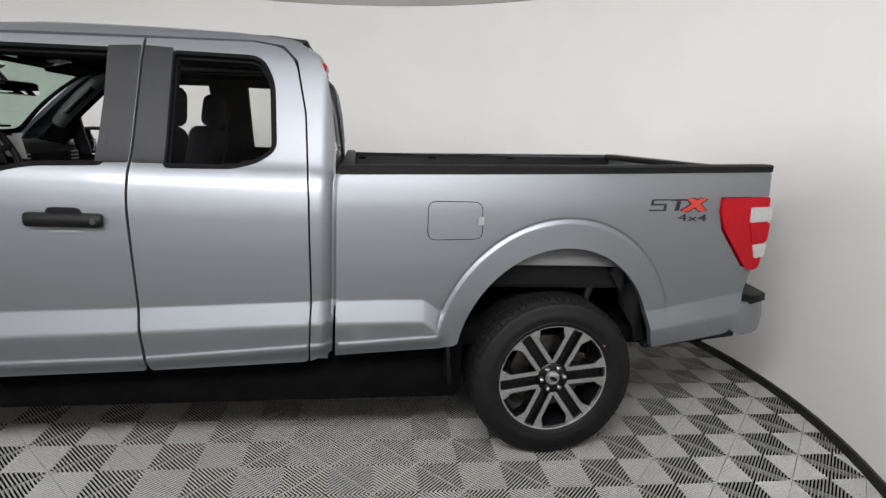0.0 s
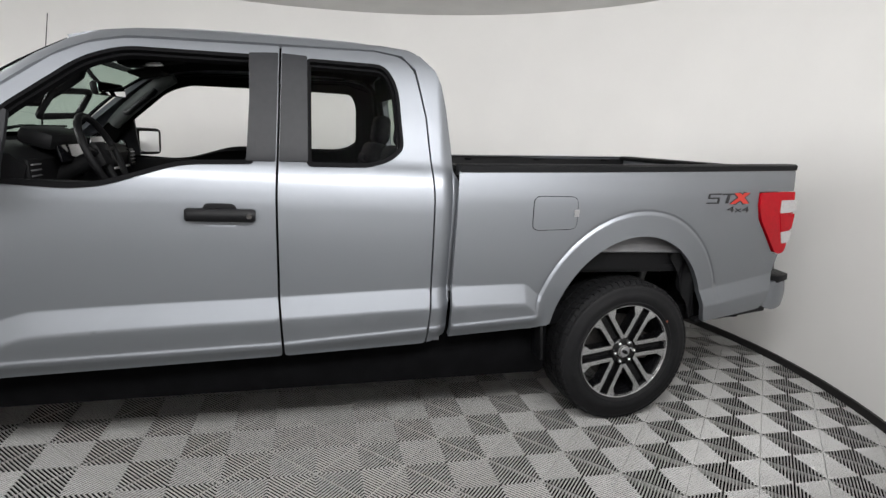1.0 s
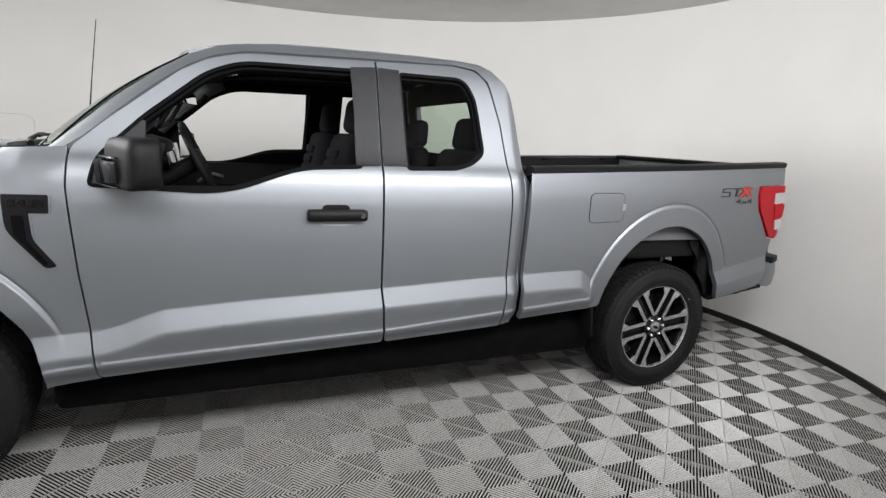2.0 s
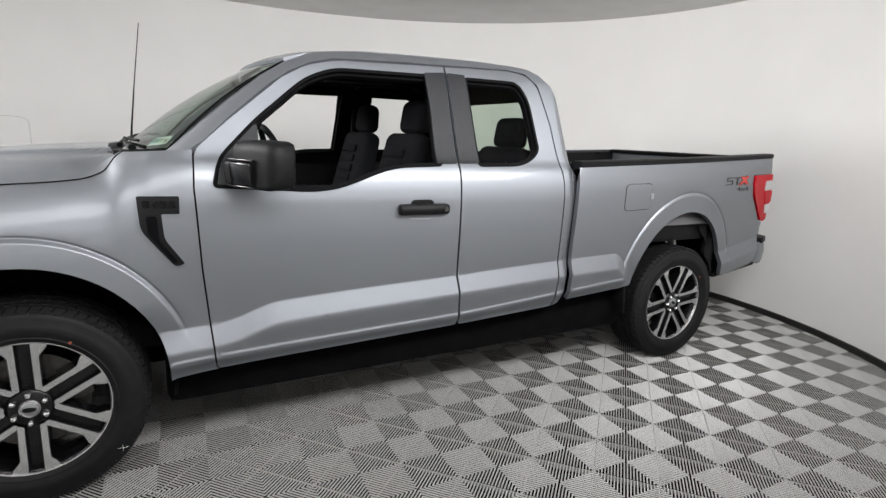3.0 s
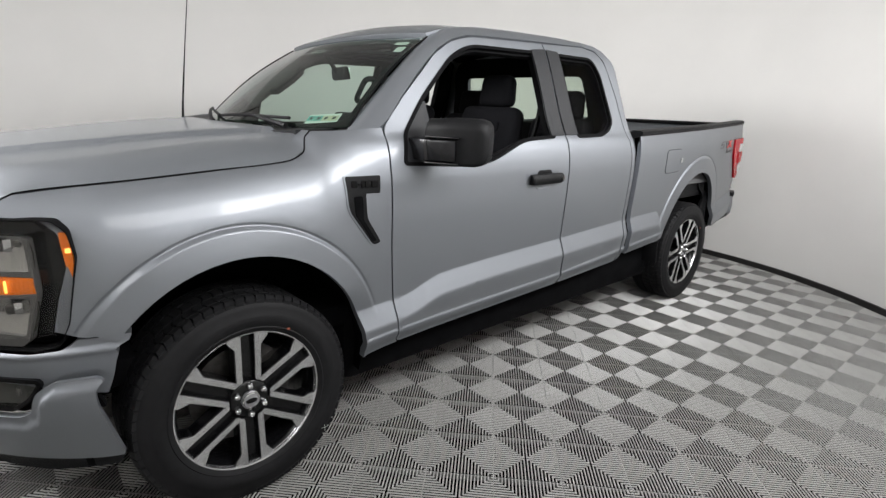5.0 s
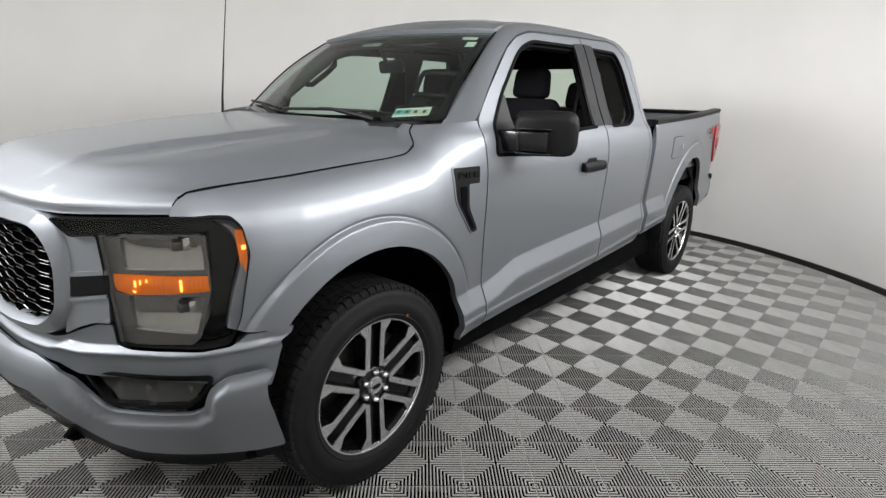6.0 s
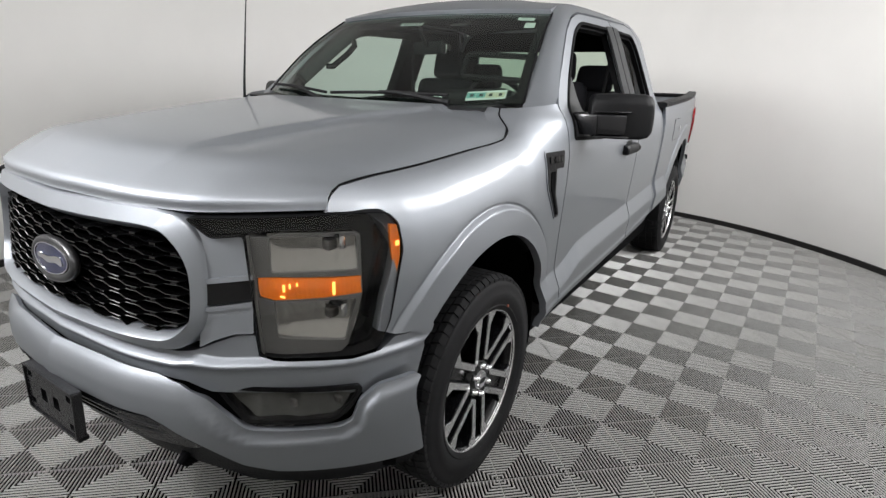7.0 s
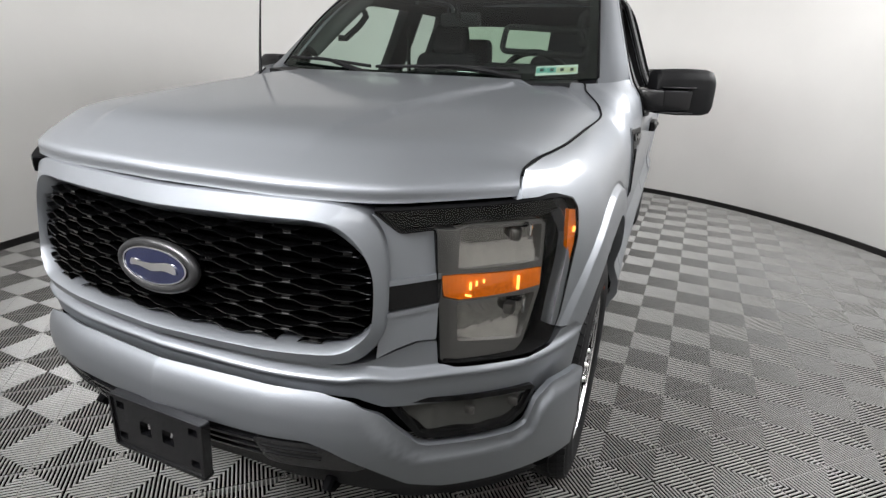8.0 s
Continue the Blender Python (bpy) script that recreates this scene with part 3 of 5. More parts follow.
roof_z = hermite((0.95, 1.80), (0.99, 1.82), (1.06, 1.852), (1.22, 1.896), (1.5, 1.928), (1.85, 1.941), (2.2, 1.947), (2.4, 1.938), (2.48, 1.921), (2.56, 1.88))
for sign in (-1, 1):
    seam = [(0.60, 1.36), (0.652, 1.392), (0.79, 1.519), (1.03, 1.719), (1.14, 1.781), (1.28, 1.821), (1.55, 1.838), (1.85, 1.852), (2.1, 1.862), (2.3, 1.871), (2.43, 1.884), (2.50, 1.863)]
    outer = curve3([(x, sign * float(half_width(x, z)), z) for x, z in seam])
    inner = curve3([(0.53, sign * 0.784, 1.352), (0.567, sign * 0.772, 1.386), (0.69, sign * 0.748, 1.50), (0.93, sign * 0.698, 1.70), (1.055, sign * 0.663, 1.785), (1.22, sign * 0.625, 1.852), (1.55, sign * 0.60, 1.887), (1.85, sign * 0.60, 1.897), (2.1, sign * 0.6, 1.901), (2.3, sign * 0.60, 1.898), (2.43, sign * 0.6, 1.89), (2.50, sign * 0.6, 1.872)])
    panel("roof_rail", [(0, 0), (1, 0), (1, 1), (0, 1)], between(outer, inner), PAINT, truck, (-0.3, sign, 0.6), 0.06, thick=0.03, label="silver windscreen pillar and roof rail")
    panel("door_seam", [(0, -0.06), (0.93, -0.06), (0.93, 0.02), (0, 0.02)], between(outer, inner), SEAL, truck, (-0.3, sign, 0.6), 0.05, off=-0.02, thick=0.01)


def roof_map(u, v):
    xf = 0.985 + 0.075 * (v / 0.61) ** 2
    x = xf + u / 1.5 * (2.545 - xf)
    return np.stack([x, v * (1 + 0.09 * (1 - smooth(1.02, 1.4, x))), roof_z(x) - 0.045 * (v / 0.6) ** 2 + 0.004 * np.cos(v * 21) * smooth(1.2, 1.5, x) * (1 - smooth(2.2, 2.4, x))], -1)


panel("roof", [(0, y) for y in np.linspace(-0.605, 0.605, 14)] + [(1.5, y) for y in np.linspace(0.605, -0.605, 14)], roof_map, PAINT, truck, (0, 0, 1), 0.05, thick=0.03, label="silver cab roof with shallow ribs")


def screen_map(u, v):
    u2 = u * u
    bx, by, bz = 0.365 + 0.2 * u2, 0.774 * u, 1.352 + 0.034 * u2
    tx, ty, tz = 0.985 + 0.075 * u2, 0.664 * u, 1.802 - 0.012 * u2
    w = 0.03 * np.sin(np.pi * np.clip(v, 0, 1))
    return np.stack([bx + (tx - bx) * v - 0.55 * w, by + (ty - by) * v, bz + (tz - bz) * v + 0.8 * w], -1)


for s in (-1, 1):
    tube("windscreen_seal", [tuple(screen_map(np.array([s * 1.003]), np.array([v]))[0]) for v in np.linspace(0, 1, 14)], 0.0045, SEAL, truck, 8)
SCREEN_EDGE = [(u, 0.0) for u in np.linspace(-1, 1, 21)] + [(u, 0.985) for u in np.linspace(1, -1, 21)]
ws = panel("windscreen", SCREEN_EDGE, screen_map, GLASS, truck, (-1, 0, 1), 0.1, thick=0.005, label="green-tinted windscreen glass")
ws.visible_shadow = False
panel("windscreen_border", SCREEN_EDGE, screen_map, GLOSS, ws, (-1, 0, 1), 0.07, holes=[rounded([(-0.955, 0.06), (0.955, 0.06), (0.945, 0.93), (-0.945, 0.93)], 0.06)], off=-0.007, thick=0.004, label="black printed glass border")
# stickers on the glass
for nm, poly, mat in (
    ("inspection_sticker", [(-0.905, 0.05), (-0.70, 0.04), (-0.70, 0.112), (-0.905, 0.122)], PAPER),
    ("paper_sticker", [(-0.925, 0.785), (-0.855, 0.785), (-0.85, 0.86), (-0.92, 0.86)], PAPER),
    ("paper_sticker", [(-0.90, 0.89), (-0.78, 0.897), (-0.78, 0.94), (-0.90, 0.933)], PAPER),
    ("stock_sticker", [(-0.05, 0.835), (0.16, 0.835), (0.16, 0.875), (-0.05, 0.875)], PAPER),
):
    st = panel(nm, poly, screen_map, mat, ws, (-1, 0, 1), 0.08, off=-0.006, thick=0.001, label="small white printed sticker")
    (u0, v0), (u1, v1) = poly[0], poly[2]
    if nm == "inspection_sticker":
        for k, m in enumerate((PAPER_YELLOW, PAPER_YELLOW, PAPER_GREEN, PAPER_GREEN)):
            a = u0 + (u1 - u0) * (0.04 + 0.24 * k)
            panel("sticker_field", [(a, v0 + 0.012), (a + 0.047, v0 + 0.008), (a + 0.047, v1 - 0.012), (a, v1 - 0.01)], screen_map, m, ws, (-1, 0, 1), 0.08, off=-0.0045, thick=0.001)
            panel("sticker_mark", [(a + 0.012, v0 + 0.02), (a + 0.03, v0 + 0.019), (a + 0.03, v1 - 0.022), (a + 0.012, v1 - 0.02)], screen_map, DECAL_DARK, ws, (-1, 0, 1), 0.08, off=-0.003, thick=0.001)
    elif nm == "stock_sticker":
        for k in range(6):
            a = u0 + 0.02 + 0.029 * k
            panel("sticker_mark", [(a, v0 + 0.012), (a + 0.016, v0 + 0.012), (a + 0.02, v1 - 0.01), (a + 0.004, v1 - 0.01)], screen_map, DECAL_DARK, ws, (-1, 0, 1), 0.08, off=-0.0045, thick=0.001)


def back_map(u, v):
    return np.stack([line((0.5, 2.645), (1.35, 2.64), (1.62, 2.60), (1.8, 2.55), (1.88, 2.52))(v) - 0.014 * (u / 0.85) ** 4, u + 0 * v, v], -1)


REAR_OPEN = rounded([(-0.62, 1.39), (0.62, 1.39), (0.55, 1.735), (-0.55, 1.735)], 0.05)
back = panel("cab_back", [(-0.9, 0.52), (0.9, 0.52), (0.9, 1.3), (0.862, 1.42), (0.79, 1.6), (0.69, 1.82), (0.58, 1.87), (0, 1.9), (-0.58, 1.87), (-0.69, 1.82), (-0.79, 1.6), (-0.862, 1.42), (-0.9, 1.3)], back_map, PAINT, truck, (1, 0, 0), 0.07, holes=[REAR_OPEN], thick=0.04, back=True)
panel("rear_glass", grow(REAR_OPEN, 0.01), back_map, REAR_GLASS, back, (1, 0, 0), 0.1, off=-0.01, thick=0.005, label="green-tinted rear window glass").visible_shadow = False
box("high_brake_lamp", (0.03, 0.26, 0.045), (2.553, 0, 1.835), RED, back, 0.01, (0, 20, 0), "red high brake lamp")
box("roof_lip", (0.2, 0.5, 0.02), (2.385, 0.0, 1.944), BLACK, truck, 0.009, (0, 3, 0), "black strip on the roof's rear edge")

# cowl, wipers and antenna
cowl_map = lambda u, v: np.stack([hood_back(np.abs(u)) - 0.02 + (0.365 + 0.2 * (u / 0.774) ** 2 + 0.03 - hood_back(np.abs(u)) + 0.02) * v, u + 0 * v, 1.342 + 0.03 * (u / 0.774) ** 2 + 0.012 * v], -1)
panel("cowl", [(y, 0) for y in np.linspace(-0.70, 0.70, 20)] + [(y, 1) for y in np.linspace(0.70, -0.70, 20)], cowl_map, BLACK, truck, (0, 0, 1), 0.06, thick=0.02, label="black plastic cowl under the windscreen")


def on_screen(u, v, lift=0.0):
    p = screen_map(np.array([u]), np.array([v]))[0]
    return (p[0] - 0.55 * lift, p[1], p[2] + 0.8 * lift)


for u0, u1 in ((-0.62, 0.18), (0.22, 0.93)):
    wiper = tube("wiper", [on_screen(u0 + (u1 - u0) * k / 8, 0.045 + 0.02 * math.sin(k / 8 * 3.1), 0.022) for k in range(9)], 0.007, BLACK, truck, 8, "black wiper blade lying at the windscreen's foot")
    tube("wiper_arm", [on_screen(u0 - 0.02, -0.02, 0.02), on_screen(u0 + 0.1, 0.0, 0.035), on_screen(u0 + 0.3, 0.045, 0.036), on_screen(u0 + 0.42, 0.06, 0.03)], [0.014, 0.011, 0.008, 0.006], BLACK, wiper, 8)
mast = tube("antenna", [(0.385, 0.775, 1.32), (0.395, 0.775, 1.45), (0.43, 0.775, 1.75), (0.475, 0.775, 2.10)], [0.008, 0.006, 0.0032, 0.0024], BLACK, truck, 8, "thin black whip antenna")
tube("antenna_base", [(0.38, 0.775, 1.30), (0.386, 0.775, 1.335)], [0.02, 0.011], BLACK, mast, 12)

# ------------------------------------------------------------ side fittings
for sign, door in ((-1, driver_doors[0]), (1, passenger_doors[0])):
    S, out = side(sign), (0, sign, 0)
    # door handle: shallow cup, strap and lock
    panel("handle_cup", rounded([(1.585, 1.11), (1.715, 1.11), (1.715, 1.178), (1.585, 1.178)], 0.03), S, BLACK, door, out, 0.03, off=0.001, thick=0.01, label="dark recess behind the door handle")
    panel("handle_scoop", rounded([(1.59, 1.078), (1.71, 1.078), (1.715, 1.11), (1.585, 1.11)], 0.02), lambda u, v, sign=sign: S(u, v) + np.stack([0 * u, -sign * 0.012 * smooth(1.083, 1.108, v), 0 * u], -1), PAINT, door, out, 0.012, off=0.0025, thick=0.008, label="silver scoop under the door handle")
    yh = sign * (float(half_width(1.65, 1.13)) + 0.02)
    loft("door_handle", [[(x, yh + sign * (t * dy), 1.132 + hz * h) for dy, h in ((-0.022, -1), (0.006, -1), (0.016, -0.6), (0.018, 0), (0.014, 0.6), (0.004, 1), (-0.022, 1))] for x, t, hz in ((1.522, 0.5, 0.02), (1.53, 0.9, 0.026), (1.6, 1.0, 0.026), (1.7, 1.0, 0.026), (1.775, 0.95, 0.026), (1.788, 0.6, 0.02))], BLACK, door, "black plastic door handle")
    if sign < 0:
        lathe("lock", [(0.0005, -0.004), (0.01, -0.004), (0.0115, 0.0), (0.0115, 0.006)], BRAKE, door, 20, "round metal key lock", False, (1.765, yh - 0.018, 1.132))
    # fender vent with its badge field
    vent = rounded([(0.44, 1.205), (0.588, 1.207), (0.586, 1.138), (0.522, 1.138), (0.528, 1.04), (0.596, 0.935), (0.56, 0.925), (0.448, 1.075)], [0.008, 0.008, 0.006, 0.006, 0.02, 0.01, 0.02, 0.03])
    v = panel("fender_vent", vent, S, BLACK, truck, out, 0.03, off=0.006, thick=0.02, label="black fender vent with a badge field")
    panel("vent_rim", grow(vent, 0.007), S, PAINT, v, out, 0.03, holes=[grow(vent, -0.001)], off=0.004, thick=0.012)
    panel("vent_recess", rounded([(0.468, 1.13), (0.506, 1.13), (0.51, 1.035), (0.572, 0.945), (0.556, 0.942), (0.474, 1.06)], 0.01), S, DARK, v, out, 0.03, off=0.009, thick=0.004)
    for x0, x1, z0, z1 in ((0.462, 0.484, 1.163, 1.187), (0.490, 0.498, 1.172, 1.178), (0.503, 0.515, 1.163, 1.187), (0.520, 0.542, 1.163, 1.187), (0.548, 0.572, 1.163, 1.187)):
        panel("badge_bar", [(x0, z0), (x1, z0), (x1, z1), (x0, z1)], S, GLOSS, v, out, 0.03, off=0.011, thick=0.006)
    # door mirror: the housing's outer end is swept back, its glass turned towards the driver
    sweep = radians(27)
    away, back = Vector((math.sin(sweep), sign * math.cos(sweep), 0)), Vector((math.cos(sweep), -sign * math.sin(sweep), 0))
    foot = Vector((0.775, sign * 1.0, 0))

    def at_mirror(along, depth, z, away=away, back=back, foot=foot):
        p = foot + away * along + back * depth
        return (p.x, p.y, z)
    secs = []
    for along, d0, d1, z0, z1, rr in ((0.0, 0.012, 0.104, 1.265, 1.412, 0.02), (0.012, 0.004, 0.113, 1.25, 1.43, 0.03), (0.1, 0.0, 0.116, 1.245, 1.437, 0.03), (0.19, 0.001, 0.115, 1.247, 1.436, 0.03), (0.217, 0.006, 0.111, 1.255, 1.428, 0.03), (0.23, 0.017, 0.104, 1.272, 1.412, 0.03), (0.236, 0.033, 0.092, 1.3, 1.385, 0.02)):
        ring = rounded([(d0, z0), (d1, z0 + 0.004), (d1 + 0.002, z1), (d0 + 0.02, z1), (d0, z1 - 0.032)], [rr * 0.6, rr * 0.4, rr * 0.4, rr * 0.6, rr * 0.6], 4)
        secs.append([at_mirror(along * 1.14, d, z) for d, z in ring])
    house = loft("door_mirror", secs, BLACK, truck, "large black plastic door mirror")
    turn = -sign * 27
    box("mirror_arm", (0.07, 0.14, 0.088), (0.79, sign * 0.965, 1.308), SATIN, house, 0.008, (0, -5, sign * 4), taper=0.95, label="satin black folding mirror arm")
    box("mirror_lamp", (0.036, 0.125, 0.084), at_mirror(0.082, -0.004, 1.308), SATIN, house, 0.007, (0, -5, turn), "satin black lamp in the mirror's front")
    for z in (1.257, 1.36):
        box("mirror_lip", (0.03, 0.15, 0.006), at_mirror(0.085, -0.008, z), SATIN, house, 0.0025, (0, 0, turn))
    box("mirror_glass", (0.003, 0.19, 0.145), at_mirror(0.128, 0.118, 1.342), MIRROR, house, 0.001, (0, 0, turn), "silver mirror glass")
    # rear box fittings
    fuel = rounded([(3.045, 1.085), (3.28, 1.095), (3.27, 1.252), (3.04, 1.248)], 0.035)
    if sign < 0:
        fd = panel("fuel_door", fuel, S, PAINT, truck, out, 0.04, off=0.003, thick=0.008, label="silver fuel filler door")
        panel("fuel_gap", grow(fuel, 0.0035), S, SEAL, truck, out, 0.04, holes=[grow(fuel, -0.002)], off=0.001, thick=0.004)
        panel("latch", rounded([(3.256, 1.155), (3.282, 1.157), (3.282, 1.192), (3.256, 1.19)], 0.006), S, SILVERTRIM, fd, out, 0.03, off=0.009, thick=0.006, label="bright latch notch")
    lamp = rounded([(4.45, 1.304), (4.725, 1.316), (4.75, 1.10), (4.745, 0.96), (4.705, 0.945), (4.665, 0.955), (4.49, 1.15), (4.452, 1.235)], [0.02, 0.012, 0.01, 0.02, 0.02, 0.03, 0.03, 0.02])
    tl = panel("tail_lamp", lamp, S, RED, truck, out, 0.03, off=0.012, thick=0.05, label="red tail lamp with white reversing panes")
    panel("lens_inner", rounded([(4.62, 1.265), (4.75, 1.27), (4.752, 1.20), (4.628, 1.19)], 0.01), S, REVERSE, tl, out, 0.03, off=0.016, thick=0.006, label="white reversing lamp pane")
    panel("lens_inner", rounded([(4.632, 1.182), (4.752, 1.19), (4.756, 1.10), (4.668, 1.085)], 0.008), S, RED, tl, out, 0.03, off=0.017, thick=0.006, label="red reflector pane")
    panel("lens_inner", rounded([(4.672, 1.078), (4.757, 1.09), (4.757, 1.02), (4.70, 1.01)], 0.008), S, REVERSE, tl, out, 0.03, off=0.016, thick=0.006, label="white lower lamp pane")
    # decal of slanted dark blocks and a red cross, with the drive mark under it
    if sign < 0:
        def deco(nm, pts, mat, lift):
            panel(nm, pts, S, mat, truck, out, 0.04, off=lift, thick=0.001)
        for pts in ([(4.058, 1.236), (4.15, 1.238), (4.152, 1.245), (4.062, 1.243)], [(4.066, 1.262), (4.145, 1.264), (4.150, 1.272), (4.068, 1.270)], [(4.076, 1.284), (4.160, 1.287), (4.163, 1.294), (4.078, 1.291)], [(4.134, 1.244), (4.15, 1.245), (4.152, 1.266), (4.138, 1.265)], [(4.066, 1.268), (4.08, 1.268), (4.084, 1.288), (4.07, 1.288)],
                    [(4.168, 1.285), (4.262, 1.288), (4.262, 1.296), (4.168, 1.293)], [(4.196, 1.24), (4.218, 1.241), (4.226, 1.286), (4.204, 1.286)]):
            deco("decal_bar", pts, DECAL_DARK, 0.002)
        for pts in ([(4.228, 1.237), (4.268, 1.238), (4.372, 1.302), (4.33, 1.301)], [(4.252, 1.298), (4.296, 1.299), (4.372, 1.242), (4.33, 1.241)]):
            deco("decal_edge", grow(pts, 0.006), DECAL_DARK, 0.002)
            deco("decal_cross", pts, DECAL_RED, 0.0035)
        font = bpy.data.curves.new("drive_mark", "FONT")
        font.body, font.size, font.extrude, font.align_x = "4x4", 0.052, 0.0006, "CENTER"
        tmp = bpy.data.objects.new("drive_mark", font)
        me = bpy.data.meshes.new_from_object(tmp)
        bpy.data.objects.remove(tmp)
        me.materials.append(DECAL_DARK)
        mark = new("drive_mark", me)
        mark.parent = truck
        tagged(mark, "dark drive mark reading 4x4")
        mark.matrix_basis = Matrix.Translation((4.30, -float(half_width(4.3, 1.21)) - 0.004, 1.193)) @ Euler((radians(88), 0, radians(4))).to_matrix().to_4x4() @ Matrix.Diagonal((2.1, 0.9, 1, 1))


# ------------------------------------------------------------ front end
N0, FRONT = nose(), (-1, 0, 0)
F = nose(0.12, 0.93)
# grille surround: matching points (y, z) of its inner and outer edge, from the top middle to the bottom middle
SURROUND = [(0, 1.056, 0, 1.126), (-0.2, 1.062, -0.2, 1.13), (-0.347, 1.069, -0.38, 1.134), (-0.424, 1.07, -0.478, 1.131), (-0.461, 1.059, -0.53, 1.112), (-0.503, 1.026, -0.557, 1.07), (-0.532, 0.991, -0.568, 1.01), (-0.541, 0.954, -0.572, 0.955),
            (-0.542, 0.884, -0.573, 0.884), (-0.537, 0.858, -0.567, 0.84), (-0.482, 0.819, -0.53, 0.785), (-0.432, 0.813, -0.47, 0.77), (-0.28, 0.803, -0.28, 0.765), (-0.119, 0.798, -0.119, 0.761), (0, 0.797, 0, 0.76)]
loop4 = np.array(SURROUND + [(-q[0], q[1], -q[2], q[3]) for q in SURROUND[-2:0:-1]])
for _ in range(2):
    nxt = np.roll(loop4, -1, 0)
    loop4 = np.stack([0.75 * loop4 + 0.25 * nxt, 0.25 * loop4 + 0.75 * nxt], 1).reshape(-1, 4)
OPEN = [(nose_u(q[0]), q[1]) for q in loop4]
FRAME = [(nose_u(q[2]), q[3]) for q in loop4]


def distance(u, v, poly):
    """The way from points to a polygon's outline."""
    q = np.array(poly, float)
    best = np.full(u.shape, 9.0)
    for (x0, y0), (x1, y1) in zip(q, np.roll(q, -1, 0)):
        dx, dy = x1 - x0, y1 - y0
        t = np.clip(((u - x0) * dx + (v - y0) * dy) / (dx * dx + dy * dy + 1e-12), 0, 1)
        best = np.minimum(best, np.hypot(u - x0 - t * dx, v - y0 - t * dy))
    return best


def spot(f, u, v, forward=0.0):
    """One point of a surface, moved towards the front."""
    return f(np.array([u]), np.array([v]))[0] - np.array((forward, 0, 0))


frame_sections = []
for pi_, po_ in zip(OPEN + OPEN[:1], FRAME + FRAME[:1]):
    frame_sections.append([tuple(spot(F, pi_[0] + (po_[0] - pi_[0]) * w, pi_[1] + (po_[1] - pi_[1]) * w, h)) for w, h in ((0.0, -0.06), (0.0, -0.012), (0.33, 0.0215), (0.37, 0.0235), (0.95, 0.0125), (1.0, 0.006), (1.0, -0.06))])
grille = loft("grille_frame", frame_sections, PAINT, truck, "silver rounded grille surround", cap=False)
panel("grille_back", FRAME[::2], F, DARK, grille, FRONT, 0.1, off=-0.07, thick=0.01)
# wavy blades across the opening, tied together by short webs
COL, ROW, HALF = 0.0696, 0.0365, 0.0132
bm = bmesh.new()
for row in range(-7, 5):
    for high in (1, -1):
        way = []
        for col in range(-9, 10):
            z = 0.984 + row * ROW + (high * HALF if col % 2 == 0 else high * (ROW / 2 - HALF))
            way += [(col * COL - 0.0215, z), (col * COL + 0.0215, z)]
        pts = resample(way, 0.009, False)
        ok = inside(np.array(pts), OPEN)
        rings = []
        for p, k in zip(pts + [None], list(ok) + [False]):
            if k:
                rings.append([bm.verts.new(spot(F, p[0], p[1] + dz, d)) for d, dz in ((0.0, 0.0012), (0.0018, 0.0), (0.0, -0.0016), (-0.034, -0.0016), (-0.034, 0.0012))])
                continue
            for r0, r1 in zip(rings, rings[1:]):
                for j in range(5):
                    bm.faces.new((r0[j], r0[(j + 1) % 5], r1[(j + 1) % 5], r1[j]))
            rings = []
    for col in range(-9, 10):
        zm = 0.984 + row * ROW + (ROW / 2 if col % 2 == 0 else 0.0)
        web = [(col * COL - 0.0095, zm - 0.0055), (col * COL + 0.0095, zm - 0.0055), (col * COL + 0.0095, zm + 0.0055), (col * COL - 0.0095, zm + 0.0055)]
        if inside(np.array(web), OPEN).all():
            near, far = ([bm.verts.new(spot(F, u, v, d)) for u, v in web] for d in (-0.0045, -0.034))
            bm.faces.new(near)
            for j in range(4):
                bm.faces.new((near[j], near[(j + 1) % 4], far[(j + 1) % 4], far[j]))
part("grille_mesh", bm, MESH, grille, "gloss black grille of wavy blades", flat=True)
# oval badge
ov = lambda a, b, z=0.931: [(a * math.cos(t), z + b * math.sin(t)) for t in np.linspace(0, 2 * math.pi, 48, endpoint=False)]
badge = panel("oval_badge", ov(0.112, 0.05), F, BADGE_RIM, grille, FRONT, 0.03, off=0.022, thick=0.01, label="blue oval badge with a thick grey rim")
tube("badge_rim", [tuple(spot(F, 0.117 * math.cos(t), 0.931 + 0.0525 * math.sin(t), 0.014)) for t in np.linspace(0, 2 * math.pi, 64, endpoint=False)], 0.0135, BADGE_RIM, badge, 12, "thick gunmetal badge rim", True)
panel("badge_base", ov(0.118, 0.053), F, GLOSS, badge, FRONT, 0.03, off=0.008, thick=0.05)
panel("badge_field", ov(0.102, 0.0425), F, OVAL_BLUE, badge, FRONT, 0.03, off=0.0245, thick=0.004)
panel("badge_ring", ov(0.103, 0.0435), F, CHROME, badge, FRONT, 0.03, holes=[ov(0.0985, 0.0405)], off=0.0265, thick=0.003)
panel("badge_bar", rounded([(-0.075, 0.918), (-0.035, 0.925), (0.0, 0.918), (0.045, 0.925), (0.078, 0.921), (0.07, 0.941), (0.045, 0.935), (0.0, 0.937), (-0.045, 0.945), (-0.07, 0.941)], 0.01), F, CHROME, badge, FRONT, 0.03, off=0.0275, thick=0.003, label="plain bright bar on the badge")

